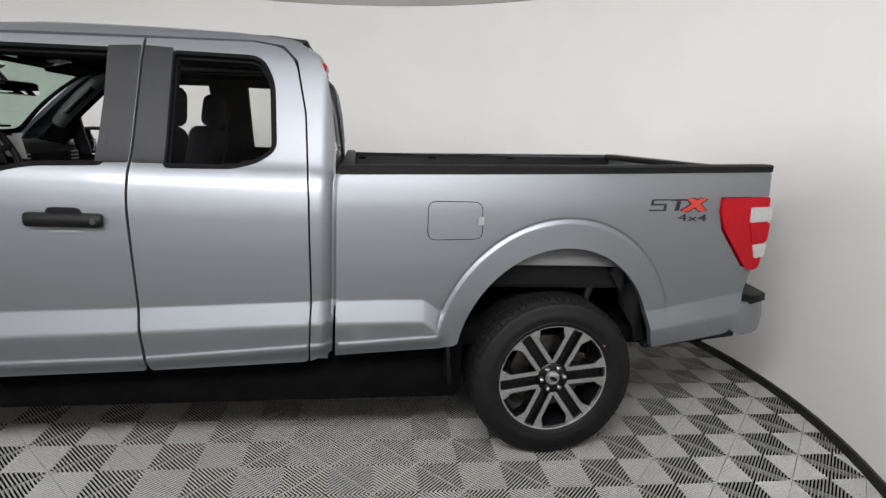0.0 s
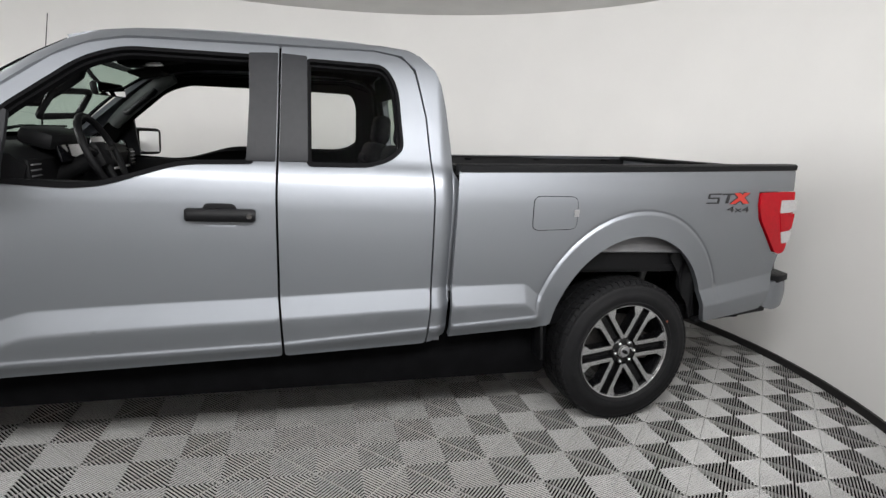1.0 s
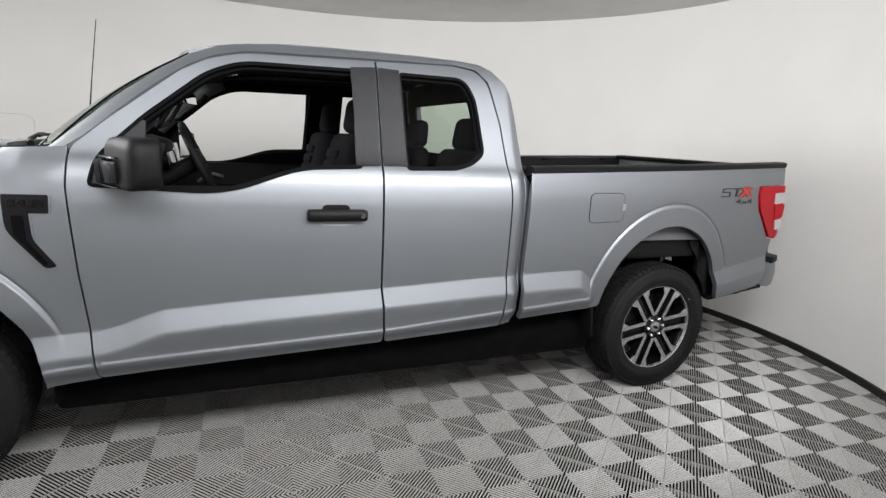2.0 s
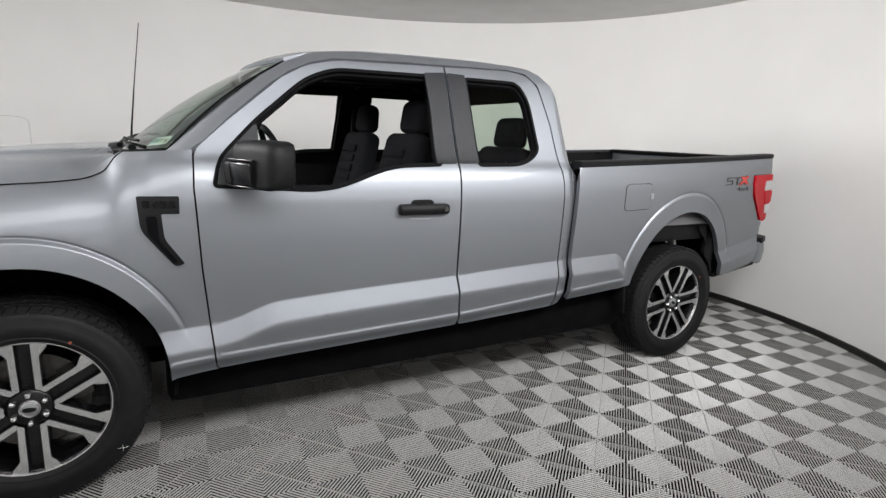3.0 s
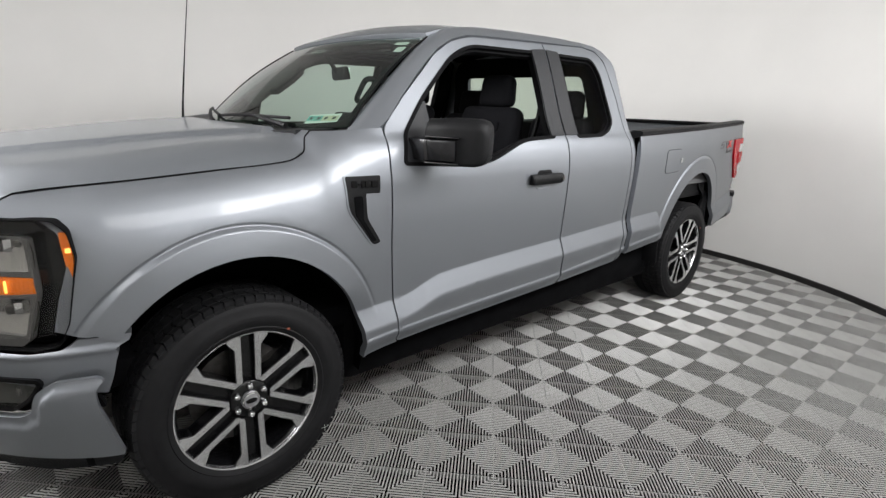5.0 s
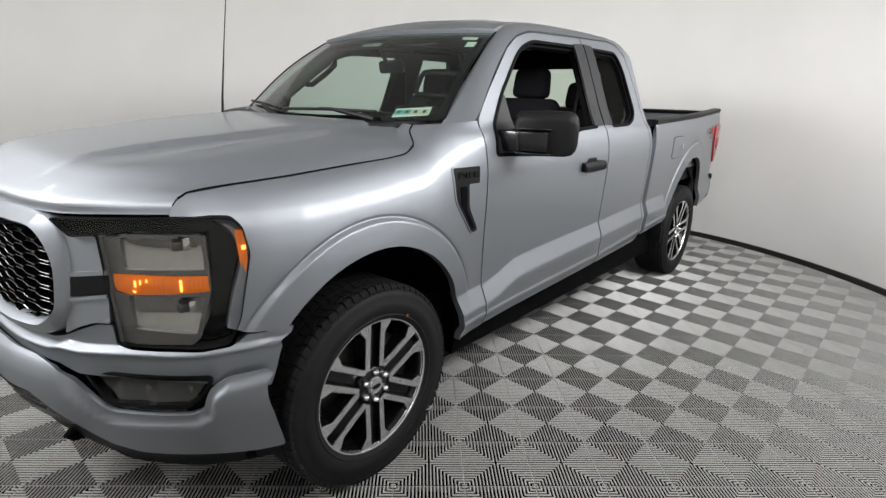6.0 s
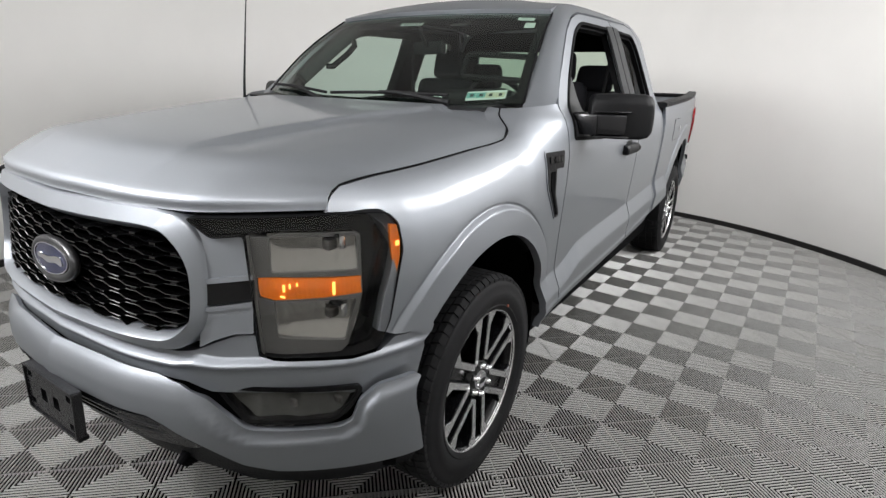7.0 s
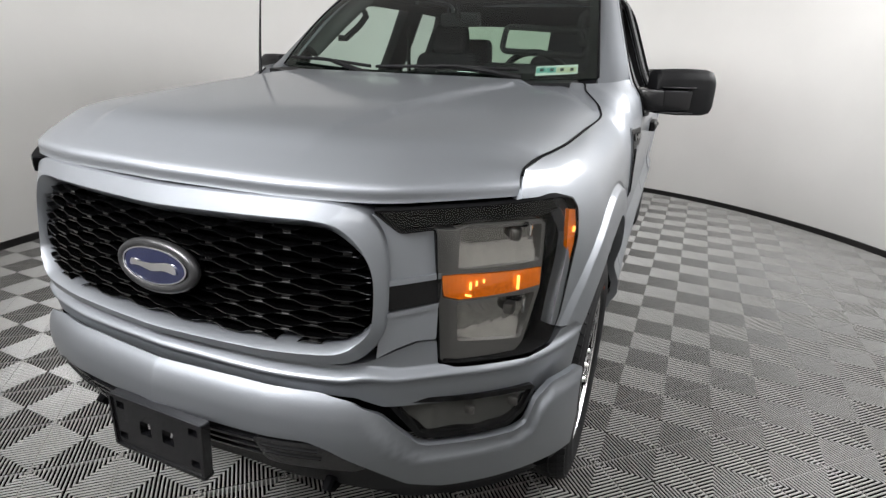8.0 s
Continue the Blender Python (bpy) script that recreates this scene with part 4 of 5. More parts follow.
LAMP = [(-0.541, 1.121), (-0.68, 1.125), (-0.81, 1.13), (-0.862, 1.131), (-0.884, 1.126), (-0.897, 1.095), (-0.903, 1.02), (-0.887, 0.82), (-0.872, 0.748), (-0.84, 0.737), (-0.70, 0.75), (-0.667, 0.758), (-0.652, 1.08), (-0.59, 1.073)]
LAMP_ROUND = [0.01, 0, 0, 0, 0.012, 0.02, 0.02, 0, 0.02, 0.01, 0, 0.012, 0.012, 0.01]
for s in (-1, 1):
    m = lambda pts: on_nose(*[(-s * y, z) for y, z in pts])
    fit_corner = lambda pts, r: rounded(m(pts), r)
    # silver wings between grille and lamps, with the black bar and bright ledges beside it
    for pts in ([(-0.53, 1.112), (-0.583, 1.07), (-0.648, 1.076), (-0.662, 0.967), (-0.56, 0.955)], [(-0.56, 0.892), (-0.662, 0.908), (-0.664, 0.822), (-0.626, 0.822), (-0.585, 0.804), (-0.555, 0.785)]):
        panel("grille_wing", fit_corner(pts, 0.006), F, PAINT, grille, FRONT, 0.025, off=-0.002, thick=0.03)
    for pts in ([(-0.57, 0.954), (-0.661, 0.966), (-0.661, 0.978), (-0.57, 0.967)], [(-0.57, 0.882), (-0.661, 0.898), (-0.661, 0.909), (-0.57, 0.893)]):
        panel("wing_ledge", m(pts), F, PAINT, grille, FRONT, 0.03, off=0.005, thick=0.02)
    panel("grille_bar", m([(-0.545, 0.95), (-0.664, 0.964), (-0.664, 0.911), (-0.545, 0.894)]), F, GLOSS, grille, FRONT, 0.03, off=0.001, thick=0.03, label="gloss black bar beside the grille")
    hl = panel("headlamp", fit_corner(LAMP, LAMP_ROUND), N0, GLOSS, truck, FRONT, 0.03, off=-0.065, thick=0.03, label="headlamp with grey housing, chrome bowls and lit amber bar")
    panel("housing", m([(-0.655, 1.074), (-0.693, 1.072), (-0.72, 1.082), (-0.838, 1.08), (-0.85, 1.07), (-0.852, 0.91), (-0.828, 0.766), (-0.815, 0.748), (-0.705, 0.752), (-0.669, 0.76)]), N0, HOUSING, hl, FRONT, 0.03, holes=[fit_corner([(-0.697, 1.074), (-0.844, 1.07), (-0.846, 0.978), (-0.697, 0.98)], 0.008), fit_corner([(-0.668, 0.968), (-0.7, 0.969), (-0.85, 0.961), (-0.851, 0.911), (-0.7, 0.9035), (-0.67, 0.914)], 0.003), fit_corner([(-0.6985, 0.903), (-0.843, 0.897), (-0.824, 0.78), (-0.702, 0.8)], 0.008)], off=-0.012, thick=0.03, label="dark grey lamp housing frame")
    panel("lamp_brow", m([(-0.548, 1.116), (-0.86, 1.124), (-0.872, 1.1), (-0.845, 1.088), (-0.72, 1.09), (-0.60, 1.077)]), N0, GLOSS, hl, FRONT, 0.03, off=-0.013, thick=0.04)
    panel("lamp_edge", m([(-0.655, 1.077), (-0.661, 1.077), (-0.675, 0.757), (-0.669, 0.757)]), N0, HOUSING, hl, FRONT, 0.03, off=-0.004, thick=0.02)
    for pts in ([(-0.693, 1.079), (-0.847, 1.075), (-0.849, 0.974), (-0.694, 0.976)], [(-0.695, 0.906), (-0.846, 0.9), (-0.827, 0.775), (-0.699, 0.796)]):
        # hollow chrome bowl with flutes
        us, zs = [p[0] for p in m(pts)], [p[1] for p in pts]
        cu, hu, c, hz = (min(us) + max(us)) / 2, (max(us) - min(us)) / 2, (min(zs) + max(zs)) / 2, (max(zs) - min(zs)) / 2
        deep = lambda u, v, cu=cu, hu=hu, c=c, hz=hz: 0.024 * np.clip(1 - np.abs((v - c) / hz) ** 2, 0, 1) * np.clip(1 - 0.8 * np.abs((u - cu) / hu) ** 2, 0, 1) + 0.0022 * np.abs(np.sin(u * 95)) * (v > c - 0.4 * hz)
        panel("bowl", m(pts), lambda u, v, deep=deep: N0(u, v) + np.stack([deep(u, v), 0 * u, 0 * u], -1), REFLECTOR, hl, FRONT, 0.008, off=-0.02, thick=0.003, label="chrome reflector bowl with flutes")
        at = spot(N0, nose_u(s * 0.785), c + 0.022, -0.036)
        box("bulb_shield", (0.034, 0.026, 0.03), tuple(at), BRAKE, hl, 0.008)
        box("bulb_collar", (0.022, 0.05, 0.012), tuple(at + np.array((0.01, 0, 0.024))), GLOSS, hl, 0.004)
        for k in (-0.032, 0.03):
            box("bulb_post", (0.02, 0.007, 0.036), tuple(at + np.array((0.012, k, 0.008))), CHROME, hl, 0.003)
    panel("amber_bar", m([(-0.669, 0.966), (-0.70, 0.967), (-0.76, 0.963), (-0.849, 0.959), (-0.85, 0.912), (-0.80, 0.908), (-0.70, 0.9055), (-0.671, 0.916)]), lambda u, v: N0(u, v) + np.stack([0.0022 * np.abs(np.sin(u * 260)) + 0.003 * np.clip((np.abs(v - 0.936) / 0.024), 0, 1) ** 2, 0 * u, 0 * u], -1), AMBER, hl, FRONT, 0.004, off=-0.01, thick=0.02, label="amber turn lamp bar with flutes")
    for yb, zb, size in ((0.803, 0.934, (0.007, 0.007, 0.036)), (0.716, 0.94, (0.006, 0.006, 0.02)), (0.727, 0.945, (0.005, 0.005, 0.014)), (0.713, 0.917, (0.006, 0.016, 0.005)), (0.74, 0.949, (0.005, 0.005, 0.01))):
        box("bulb", size, tuple(spot(N0, nose_u(s * yb), zb, -0.007)), BULB, hl, 0.0024, label="lit amber bulb glint")
    marker = lambda u, v: N0(u, v) + np.stack([0.012 * smooth(0.902, 0.882, np.abs(nose_back(u))), 0 * u, 0 * u], -1)
    panel("side_marker", fit_corner([(-0.883, 1.092), (-0.894, 1.089), (-0.8995, 1.047), (-0.8995, 1.0), (-0.89, 0.915), (-0.885, 0.915), (-0.887, 0.99), (-0.884, 1.05)], 0.002), marker, AMBER, hl, FRONT, 0.01, off=-0.003, thick=0.012, label="amber side marker")
    box("bulb", (0.014, 0.006, 0.014), tuple(spot(N0, nose_u(s * 0.8945), 1.04, -0.004)), BULB, hl, 0.003, label="lit amber bulb glint")
    lens = panel("lamp_lens", fit_corner(LAMP, LAMP_ROUND), N0, LENS, hl, FRONT, 0.03, off=0.004, thick=0.004, label="clear headlamp lens")
    lens.visible_shadow = False
    panel("lamp_seal", grow(fit_corner(LAMP, 0.012), 0.0015), N0, SEAL, hl, FRONT, 0.03, holes=[grow(fit_corner(LAMP, 0.012), -0.0015)], off=0.002, thick=0.05)

# painted strip under grille and lamps
strip = both((0, 0.744), (-0.19, 0.746), (-0.36, 0.752), (-0.479, 0.757), (-0.528, 0.768), (-0.585, 0.797), (-0.626, 0.815), (-0.66, 0.815), (-0.664, 0.753), (-0.70, 0.744), (-0.84, 0.731), (-0.876, 0.737), (-0.893, 0.768), (-0.938, 0.772), (-0.934, 0.73), (-0.925, 0.65), (-0.918, 0.586), (-0.899, 0.594), (-0.812, 0.634), (-0.705, 0.649), (-0.565, 0.655), (-0.507, 0.682), (-0.417, 0.684), (-0.2, 0.678), (0, 0.674))
shelf_z = hermite((0, 0.722), (0.2, 0.722), (0.484, 0.729), (0.54, 0.738), (0.6, 0.731), (0.7, 0.732), (0.84, 0.722), (0.94, 0.73))


def shelf(u, v):
    """The strip: a ledge that stands out below the grille and lamps, then a face that falls back a little."""
    d = v - shelf_z(np.abs(nose_back(u)))
    return N0(u, v) + np.stack([-0.028 * smooth(0.022, 0.001, d) + 0.012 * smooth(0.0, -0.012, d) + 0.01 * smooth(-0.02, -0.1, d), 0 * u, 0 * u], -1)


shelf_rows = [[(nose_u(y), float(shelf_z(abs(y))) + d) for y in np.linspace(-0.92, 0.92, 140)] for d in (0.024, 0.02, 0.016, 0.012, 0.008, 0.004, 0.0, -0.004, -0.008, -0.012)]
panel("front_strip", rounded(on_nose(*strip), 0.006), shelf, PAINT, truck, FRONT, 0.018, rows=shelf_rows, off=0.002, thick=0.05, label="silver strip between grille and bumper")

bump_profile = hermite((-0.3, 0.11), (0.0, 0.07), (0.3, 0.03), (0.52, 0.006), (0.66, 0.0), (0.78, 0.002), (0.88, 0.009), (0.95, 0.019), (1.0, 0.032), (1.3, 0.1))


def on_bump(*yz):
    return [(bump_u(y), z) for y, z in yz]


FOG = [(0.565, 0.672), (0.875, 0.645), (0.87, 0.612), (0.853, 0.555), (0.83, 0.542), (0.648, 0.55)]
FOG_EDGE = on_bump(*both(*[(y, z) for y, z in ((0.5, 0.8), (0.577, 0.65), (0.64, 0.556), (0.66, 0.545), (0.83, 0.538), (0.856, 0.554), (0.872, 0.62), (0.9, 0.658), (0.97, 0.675), (0.99, 0.9))]))


def bumper_map(u, v):
    """The bumper's face, with a chamfer along the lamp pockets."""
    y = bump_back(u)
    k = np.clip((v - 0.4) / 0.298, -0.3, 1.3)
    bevel = 0.026 * (1 - smooth(0.012, 0.05, distance(u + 0 * v, v + 0 * u, FOG_EDGE))) * smooth(0.5, 0.62, np.abs(y))
    return np.stack([bump_x(np.abs(y)) + bump_profile(k) + bevel, y, v + 0 * u], -1)


def valance_map(u, v):
    y = bump_back(u)
    return np.stack([bump_x(np.abs(y)) + bump_profile(np.clip((v - 0.42) / 0.278, -0.3, 1.3)), y, v + 0 * u], -1)


def fog_map(u, v):
    y = bump_back(u)
    return np.stack([bump_x(np.abs(y)) + 0.03 + 0.12 * (v - 0.6), y, v + 0 * u], -1)


bump = both((0, 0.7), (-0.234, 0.701), (-0.438, 0.697), (-0.515, 0.684), (-0.575, 0.645), (-0.64, 0.556), (-0.66, 0.545), (-0.83, 0.538), (-0.856, 0.554), (-0.872, 0.62), (-0.9, 0.655), (-0.95, 0.662), (-0.961, 0.648), (-0.961, 0.52), (-0.952, 0.375), (-0.92, 0.375), (-0.82, 0.38), (-0.68, 0.385), (-0.61, 0.412), (-0.554, 0.478), (-0.47, 0.556), (-0.42, 0.58), (-0.17, 0.583), (0, 0.585))
bumper = panel("front_bumper", rounded(on_bump(*bump), 0.012), bumper_map, PAINT, truck, FRONT, 0.018, rows=[[(u, z) for u in np.linspace(-1.3, 1.3, 110)] for z in (0.6, 0.615, 0.63, 0.645, 0.657, 0.667, 0.677, 0.685, 0.692)], thick=0.018, label="silver painted steel front bumper")
panel("bumper_gap", rounded(on_bump(*both((0, 0.72), (-0.5, 0.71), (-0.85, 0.68), (-0.95, 0.66), (-0.95, 0.5), (0, 0.5))), 0.01), valance_map, DARK, bumper, FRONT, 0.06, off=-0.085, thick=0.02)
low = both((0, 0.592), (-0.42, 0.588), (-0.48, 0.562), (-0.56, 0.486), (-0.615, 0.418), (-0.68, 0.392), (-0.82, 0.386), (-0.95, 0.38), (-0.93, 0.33), (-0.8, 0.312), (-0.6, 0.32), (-0.45, 0.36), (-0.2, 0.4), (0, 0.405))
panel("lower_valance", rounded(on_bump(*low), 0.02), valance_map, BLACK, bumper, FRONT, 0.03, off=-0.014, thick=0.06, label="black plastic lower bumper")
panel("air_intake", rounded(on_bump(*both((0, 0.565), (-0.285, 0.572), (-0.285, 0.47), (0, 0.46))), 0.012), valance_map, DARK, bumper, FRONT, 0.05, off=-0.011, thick=0.01)
for z in (0.485, 0.515, 0.545):
    panel("intake_slat", on_bump(*both((0, z), (-0.285, z + 0.006), (-0.285, z - 0.004), (0, z - 0.01))), valance_map, SATIN, bumper, FRONT, 0.06, off=-0.003, thick=0.02)
for s in (-1, 1):
    # raised pads with grooves, and lamps at the bumper's corners
    pad = panel("valance_pad", rounded(on_bump((s * 0.285, 0.566), (s * 0.425, 0.57), (s * 0.475, 0.542), (s * 0.535, 0.482), (s * 0.5, 0.462), (s * 0.285, 0.462)), 0.012), valance_map, SATIN, bumper, FRONT, 0.025, off=-0.002, thick=0.03, label="satin black raised bumper pad")
    for z in (0.545, 0.515):
        panel("pad_rib", on_bump((s * 0.3, z), (s * 0.44, z), (s * 0.436, z - 0.006), (s * 0.3, z - 0.006)), valance_map, BLACK, pad, FRONT, 0.04, off=0.002, thick=0.006)
    fl = panel("fog_pocket", rounded(on_bump(*[(s * y, z) for y, z in FOG]), 0.012), fog_map, DARK, bumper, FRONT, 0.03, off=-0.045, thick=0.02, label="dark fog lamp pocket")
    inner = rounded(on_bump(*[(s * y, z) for y, z in ((0.588, 0.664), (0.868, 0.644), (0.85, 0.596), (0.824, 0.568), (0.654, 0.576))]), 0.012)
    panel("fog_bowl", inner, lambda u, v: fog_map(u, v) + np.stack([0.006 * np.sin(u * 55), 0 * u, 0 * u], -1), SMOKED, fl, FRONT, 0.012, off=-0.036, thick=0.004, label="dim fog lamp reflector")
    for yc in (0.735, 0.82):
        box("fog_insert", (0.01, 0.024, 0.022), tuple(spot(fog_map, bump_u(s * yc), 0.62, -0.024)), BRAKE, fl, 0.004, label="small bright fog lamp insert")
    panel("fog_frame", grow(inner, 0.012), fog_map, GLOSS, fl, FRONT, 0.03, holes=[grow(inner, -0.001)], off=-0.012, thick=0.03)
    panel("fog_lens", grow(inner, 0.001), fog_map, LENS, fl, FRONT, 0.03, off=-0.014, thick=0.004, label="clear fog lamp lens").visible_shadow = False
# plate bracket with its slots
plate_map = lambda u, v: np.stack([-0.985 + 0.03 * (v - 0.515) + 0 * u, u + 0 * v, v + 0 * u], -1)
plate = rounded([(-0.178, 0.44), (0.126, 0.44), (0.132, 0.592), (-0.184, 0.592)], 0.008)
bk = panel("plate_bracket", plate, plate_map, SATIN, bumper, FRONT, 0.04, holes=[rounded([(a, 0.497), (a + 0.04, 0.497), (a + 0.038, 0.537), (a + 0.002, 0.537)], 0.004) for a in (-0.083, -0.006)] + [rounded([(a, z), (a + 0.028, z), (a + 0.028, z + 0.02), (a, z + 0.02)], 0.003) for a in (-0.163, 0.083) for z in (0.462, 0.552)], thick=0.022, label="empty black number plate bracket")
panel("bracket_rim", plate, plate_map, SATIN, bk, FRONT, 0.04, holes=[grow(plate, -0.007)], off=0.005, thick=0.006)
box("bracket_foot", (0.03, 0.3, 0.015), (-0.973, -0.026, 0.437), BLACK, bumper, 0.004)
for s in (-1, 1):
    tube("tow_hook", [(-0.76, s * 0.42, 0.41), (-0.82, s * 0.42, 0.40), (-0.835, s * 0.42, 0.385), (-0.82, s * 0.42, 0.37), (-0.76, s * 0.42, 0.365)], 0.014, DARK, bumper, 8)


# ------------------------------------------------------------ cargo box
def rail_z(x):
    return 1.348 + (x - 2.668) * 0.0438


for sign in (-1, 1):
    top = []
    for x in np.linspace(2.668, 4.735, 12):
        yo = float(half_width(x, rail_z(x) - 0.02))
        z = rail_z(x) - (0.04 * (x - 2.668) / 2 + 0.03 if sign > 0 else 0.004)
        top.append([(x, sign * (yo + 0.003), z + 0.002), (x, sign * (yo + 0.004), z + 0.028), (x, sign * (yo - 0.012), z + 0.036), (x, sign * (yo - 0.07), z + 0.036), (x, sign * (yo - 0.08), z + 0.028), (x, sign * (yo - 0.08), z - 0.02)])
    cap = loft("rail_cap", top, BLACK, truck, "black plastic cap along the box rail")
    inner = []
    for x in np.linspace(2.69, 4.70, 8):
        yo = float(half_width(x, rail_z(x) - 0.02)) - 0.082
        inner.append([(x, sign * yo, rail_z(x) - 0.02), (x, sign * (yo - 0.02), rail_z(x) - 0.08), (x, sign * (yo - 0.04), 0.86), (x, sign * (yo - 0.01), 0.86), (x, sign * (yo + 0.02), rail_z(x) - 0.02)])
    loft("box_liner", inner, BLACK, truck, "black sprayed liner on the box wall")
    for x in (2.78, 3.3, 3.9, 4.5):
        box("tie_down", (0.05, 0.03, 0.012), (x, sign * (float(half_width(x, 1.35)) - 0.095), rail_z(x) + (0.01 if sign < 0 else -0.03)), DARK, cap, 0.004, label="dark cargo tie-down cleat")
box("box_floor", (2.05, 1.68, 0.04), (3.69, 0, 0.86), BLACK, truck, 0.005)
box("box_headboard", (0.05, 1.72, 0.52), (2.70, 0, 1.10), BLACK, truck, 0.01)
box("headboard_rail", (0.06, 1.70, 0.035), (2.70, 0, 1.355), BLACK, truck, 0.01)
gate = box("tailgate", (0.07, 1.5, 0.60), (4.70, 0, 1.12), PAINT, truck, 0.02, label="silver tailgate, closed")
box("gate_cap", (0.1, 1.54, 0.035), (4.69, 0, 1.425), BLACK, gate, 0.012, (0, -2, 0), label="black tailgate top cap")
for sign in (-1, 1):
    # rear bumper corner with its step pad
    ends = []
    for x, y, z0, z1 in ((4.69, 0.852, 0.605, 0.765), (4.73, 0.858, 0.6, 0.775), (4.78, 0.85, 0.605, 0.78), (4.83, 0.83, 0.615, 0.78), (4.862, 0.79, 0.622, 0.78), (4.878, 0.68, 0.625, 0.78), (4.883, 0.02, 0.625, 0.78)):
        ends.append([(x - 0.1, sign * (y - 0.06), z0 + 0.01), (x, sign * y, z0), (x + 0.006, sign * (y + 0.006), (z0 + z1) / 2), (x - 0.004, sign * (y - 0.002), z1), (x - 0.1, sign * (y - 0.06), z1)])
    rb = loft("rear_bumper", ends, PAINT, truck, "silver rear bumper corner")
    loft("step_pad", [[(x - 0.09, sign * (y - 0.07), z), (x + 0.004, sign * (y + 0.002), z), (x, sign * y, z + 0.036), (x - 0.09, sign * (y - 0.07), z + 0.04)] for x, y, z in ((4.735, 0.862, 0.768), (4.75, 0.862, 0.774), (4.79, 0.852, 0.778), (4.84, 0.828, 0.78), (4.875, 0.68, 0.78), (4.882, 0.02, 0.78))], BLACK, rb, "black bumper step pad")

# ------------------------------------------------------------ underbody and wheel wells
for sign in (-1, 1):
    for arch, yi, nm in ((FRONT_ARCH, 0.5, "front_liner"), (REAR_ARCH, 0.5, "rear_liner")):
        cx, cz, a, b = arch[:4]
        strips = []
        for y, grow_by in ((0.905, 0.012), (0.88, 0.03), (0.6, 0.05), (yi, 0.05)):
            strips.append([(cx + (a + grow_by) * math.cos(radians(t)), sign * min(y, float(half_width(cx, cz + b)) - 0.01 if y > 0.9 else y), cz + (b + grow_by) * math.sin(radians(t))) for t in np.linspace(-12 if arch is FRONT_ARCH else 8, 192 if arch is FRONT_ARCH else 178, 30)])
        loft(nm, strips, DARK, truck, "black wheel arch liner", cap=False, closed=False)
        if arch is FRONT_ARCH:
            box("well_wall", (1.1, 0.03, 0.75), (cx, sign * (yi - 0.01), 0.74), DARK, truck, 0.01)
        else:
            box("well_wall", (0.85, 0.03, 0.5), (cx - 0.06, sign * (yi - 0.01), 0.84), DARK, truck, 0.01)
    # painted inner wall above the rear tyre, its silver darkened for the arch's shade, with fixings
    iw = box("arch_panel", (0.74, 0.02, 0.16), (3.69, sign * 0.86, 1.035), PAINT_ARCH_SHADE, truck, 0.008, (sign * 14, 0, 0), "silver inner panel over the rear wheel, darkened for the arch's shade")
    for x in (3.52, 3.72):
        lathe("fixing", [(0.0004, -0.006), (0.007, -0.006), (0.008, 0.0)], DARK, iw, 10, "", False, (x, sign * 0.872, 0.985))
    tube("shock_absorber", [(3.86, sign * 0.62, 0.42), (3.93, sign * 0.62, 0.66), (4.0, sign * 0.62, 0.9)], [0.028, 0.028, 0.018], PAINT_ARCH_SHADE, truck, 12, "grey rear shock absorber")
    tube("leaf_spring", [(3.0, sign * 0.56, 0.52), (3.3, sign * 0.56, 0.40), (3.7, sign * 0.56, 0.36), (4.1, sign * 0.56, 0.42), (4.35, sign * 0.56, 0.55)], 0.026, DARK, truck, 8)
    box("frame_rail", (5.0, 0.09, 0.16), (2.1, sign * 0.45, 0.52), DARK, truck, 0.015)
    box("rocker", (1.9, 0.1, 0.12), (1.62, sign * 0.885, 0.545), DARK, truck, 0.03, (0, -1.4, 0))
    box("mud_flap", (0.018, 0.14, 0.20), (3.175, sign * 0.86, 0.49), BLACK, truck, 0.006, (0, -6, 0), "small black mud flap")
    panel("splash_fold", [(4.12, 0.57), (4.175, 0.575), (4.16, 0.66), (4.09, 0.86), (4.0, 0.98), (3.93, 0.97), (4.02, 0.80), (4.09, 0.66)], lambda u, v, sign=sign: np.stack([u, sign * (0.86 + 0.015 * np.sin(u * 60)), v], -1), BLACK, truck, (0, sign, 0), 0.03, thick=0.02, label="black folded arch liner flap")
    box("lower_strake", (0.5, 0.05, 0.025), (4.42, sign * 0.845, 0.578), BLACK, truck, 0.008, (0, -7, 0))
# two oversized boxes, added to keep stray light off the floor below
box("tank_light_block", (2.77, 0.5, 0.34), (1.885, -0.57, 0.43), DARK, truck, 0.04, label="long black box added under the cab to block light")
box("tray_light_block", (2.9, 1.1, 0.34), (1.85, 0.24, 0.42), DARK, truck, 0.04)
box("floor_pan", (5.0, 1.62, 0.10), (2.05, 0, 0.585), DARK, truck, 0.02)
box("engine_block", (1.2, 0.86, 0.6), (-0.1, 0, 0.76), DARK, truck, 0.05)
tube("rear_axle", [(3.698, -0.7, 0.40), (3.698, -0.14, 0.40), (3.698, 0.0, 0.40), (3.698, 0.14, 0.40), (3.698, 0.7, 0.40)], [0.05, 0.055, 0.15, 0.055, 0.05], DARK, truck, 14)
tube("front_axle", [(0.038, -0.7, 0.40), (0.038, 0.7, 0.40)], 0.05, DARK, truck, 10)
tube("exhaust", [(1.2, 0.3, 0.42), (2.6, 0.3, 0.42), (3.2, 0.34, 0.5), (4.1, 0.5, 0.55), (4.7, 0.62, 0.5)], 0.035, DARK, truck, 10)
box("skid_plate", (0.5, 0.8, 0.05), (-0.6, 0, 0.40), DARK, truck, 0.02, (0, 12, 0))
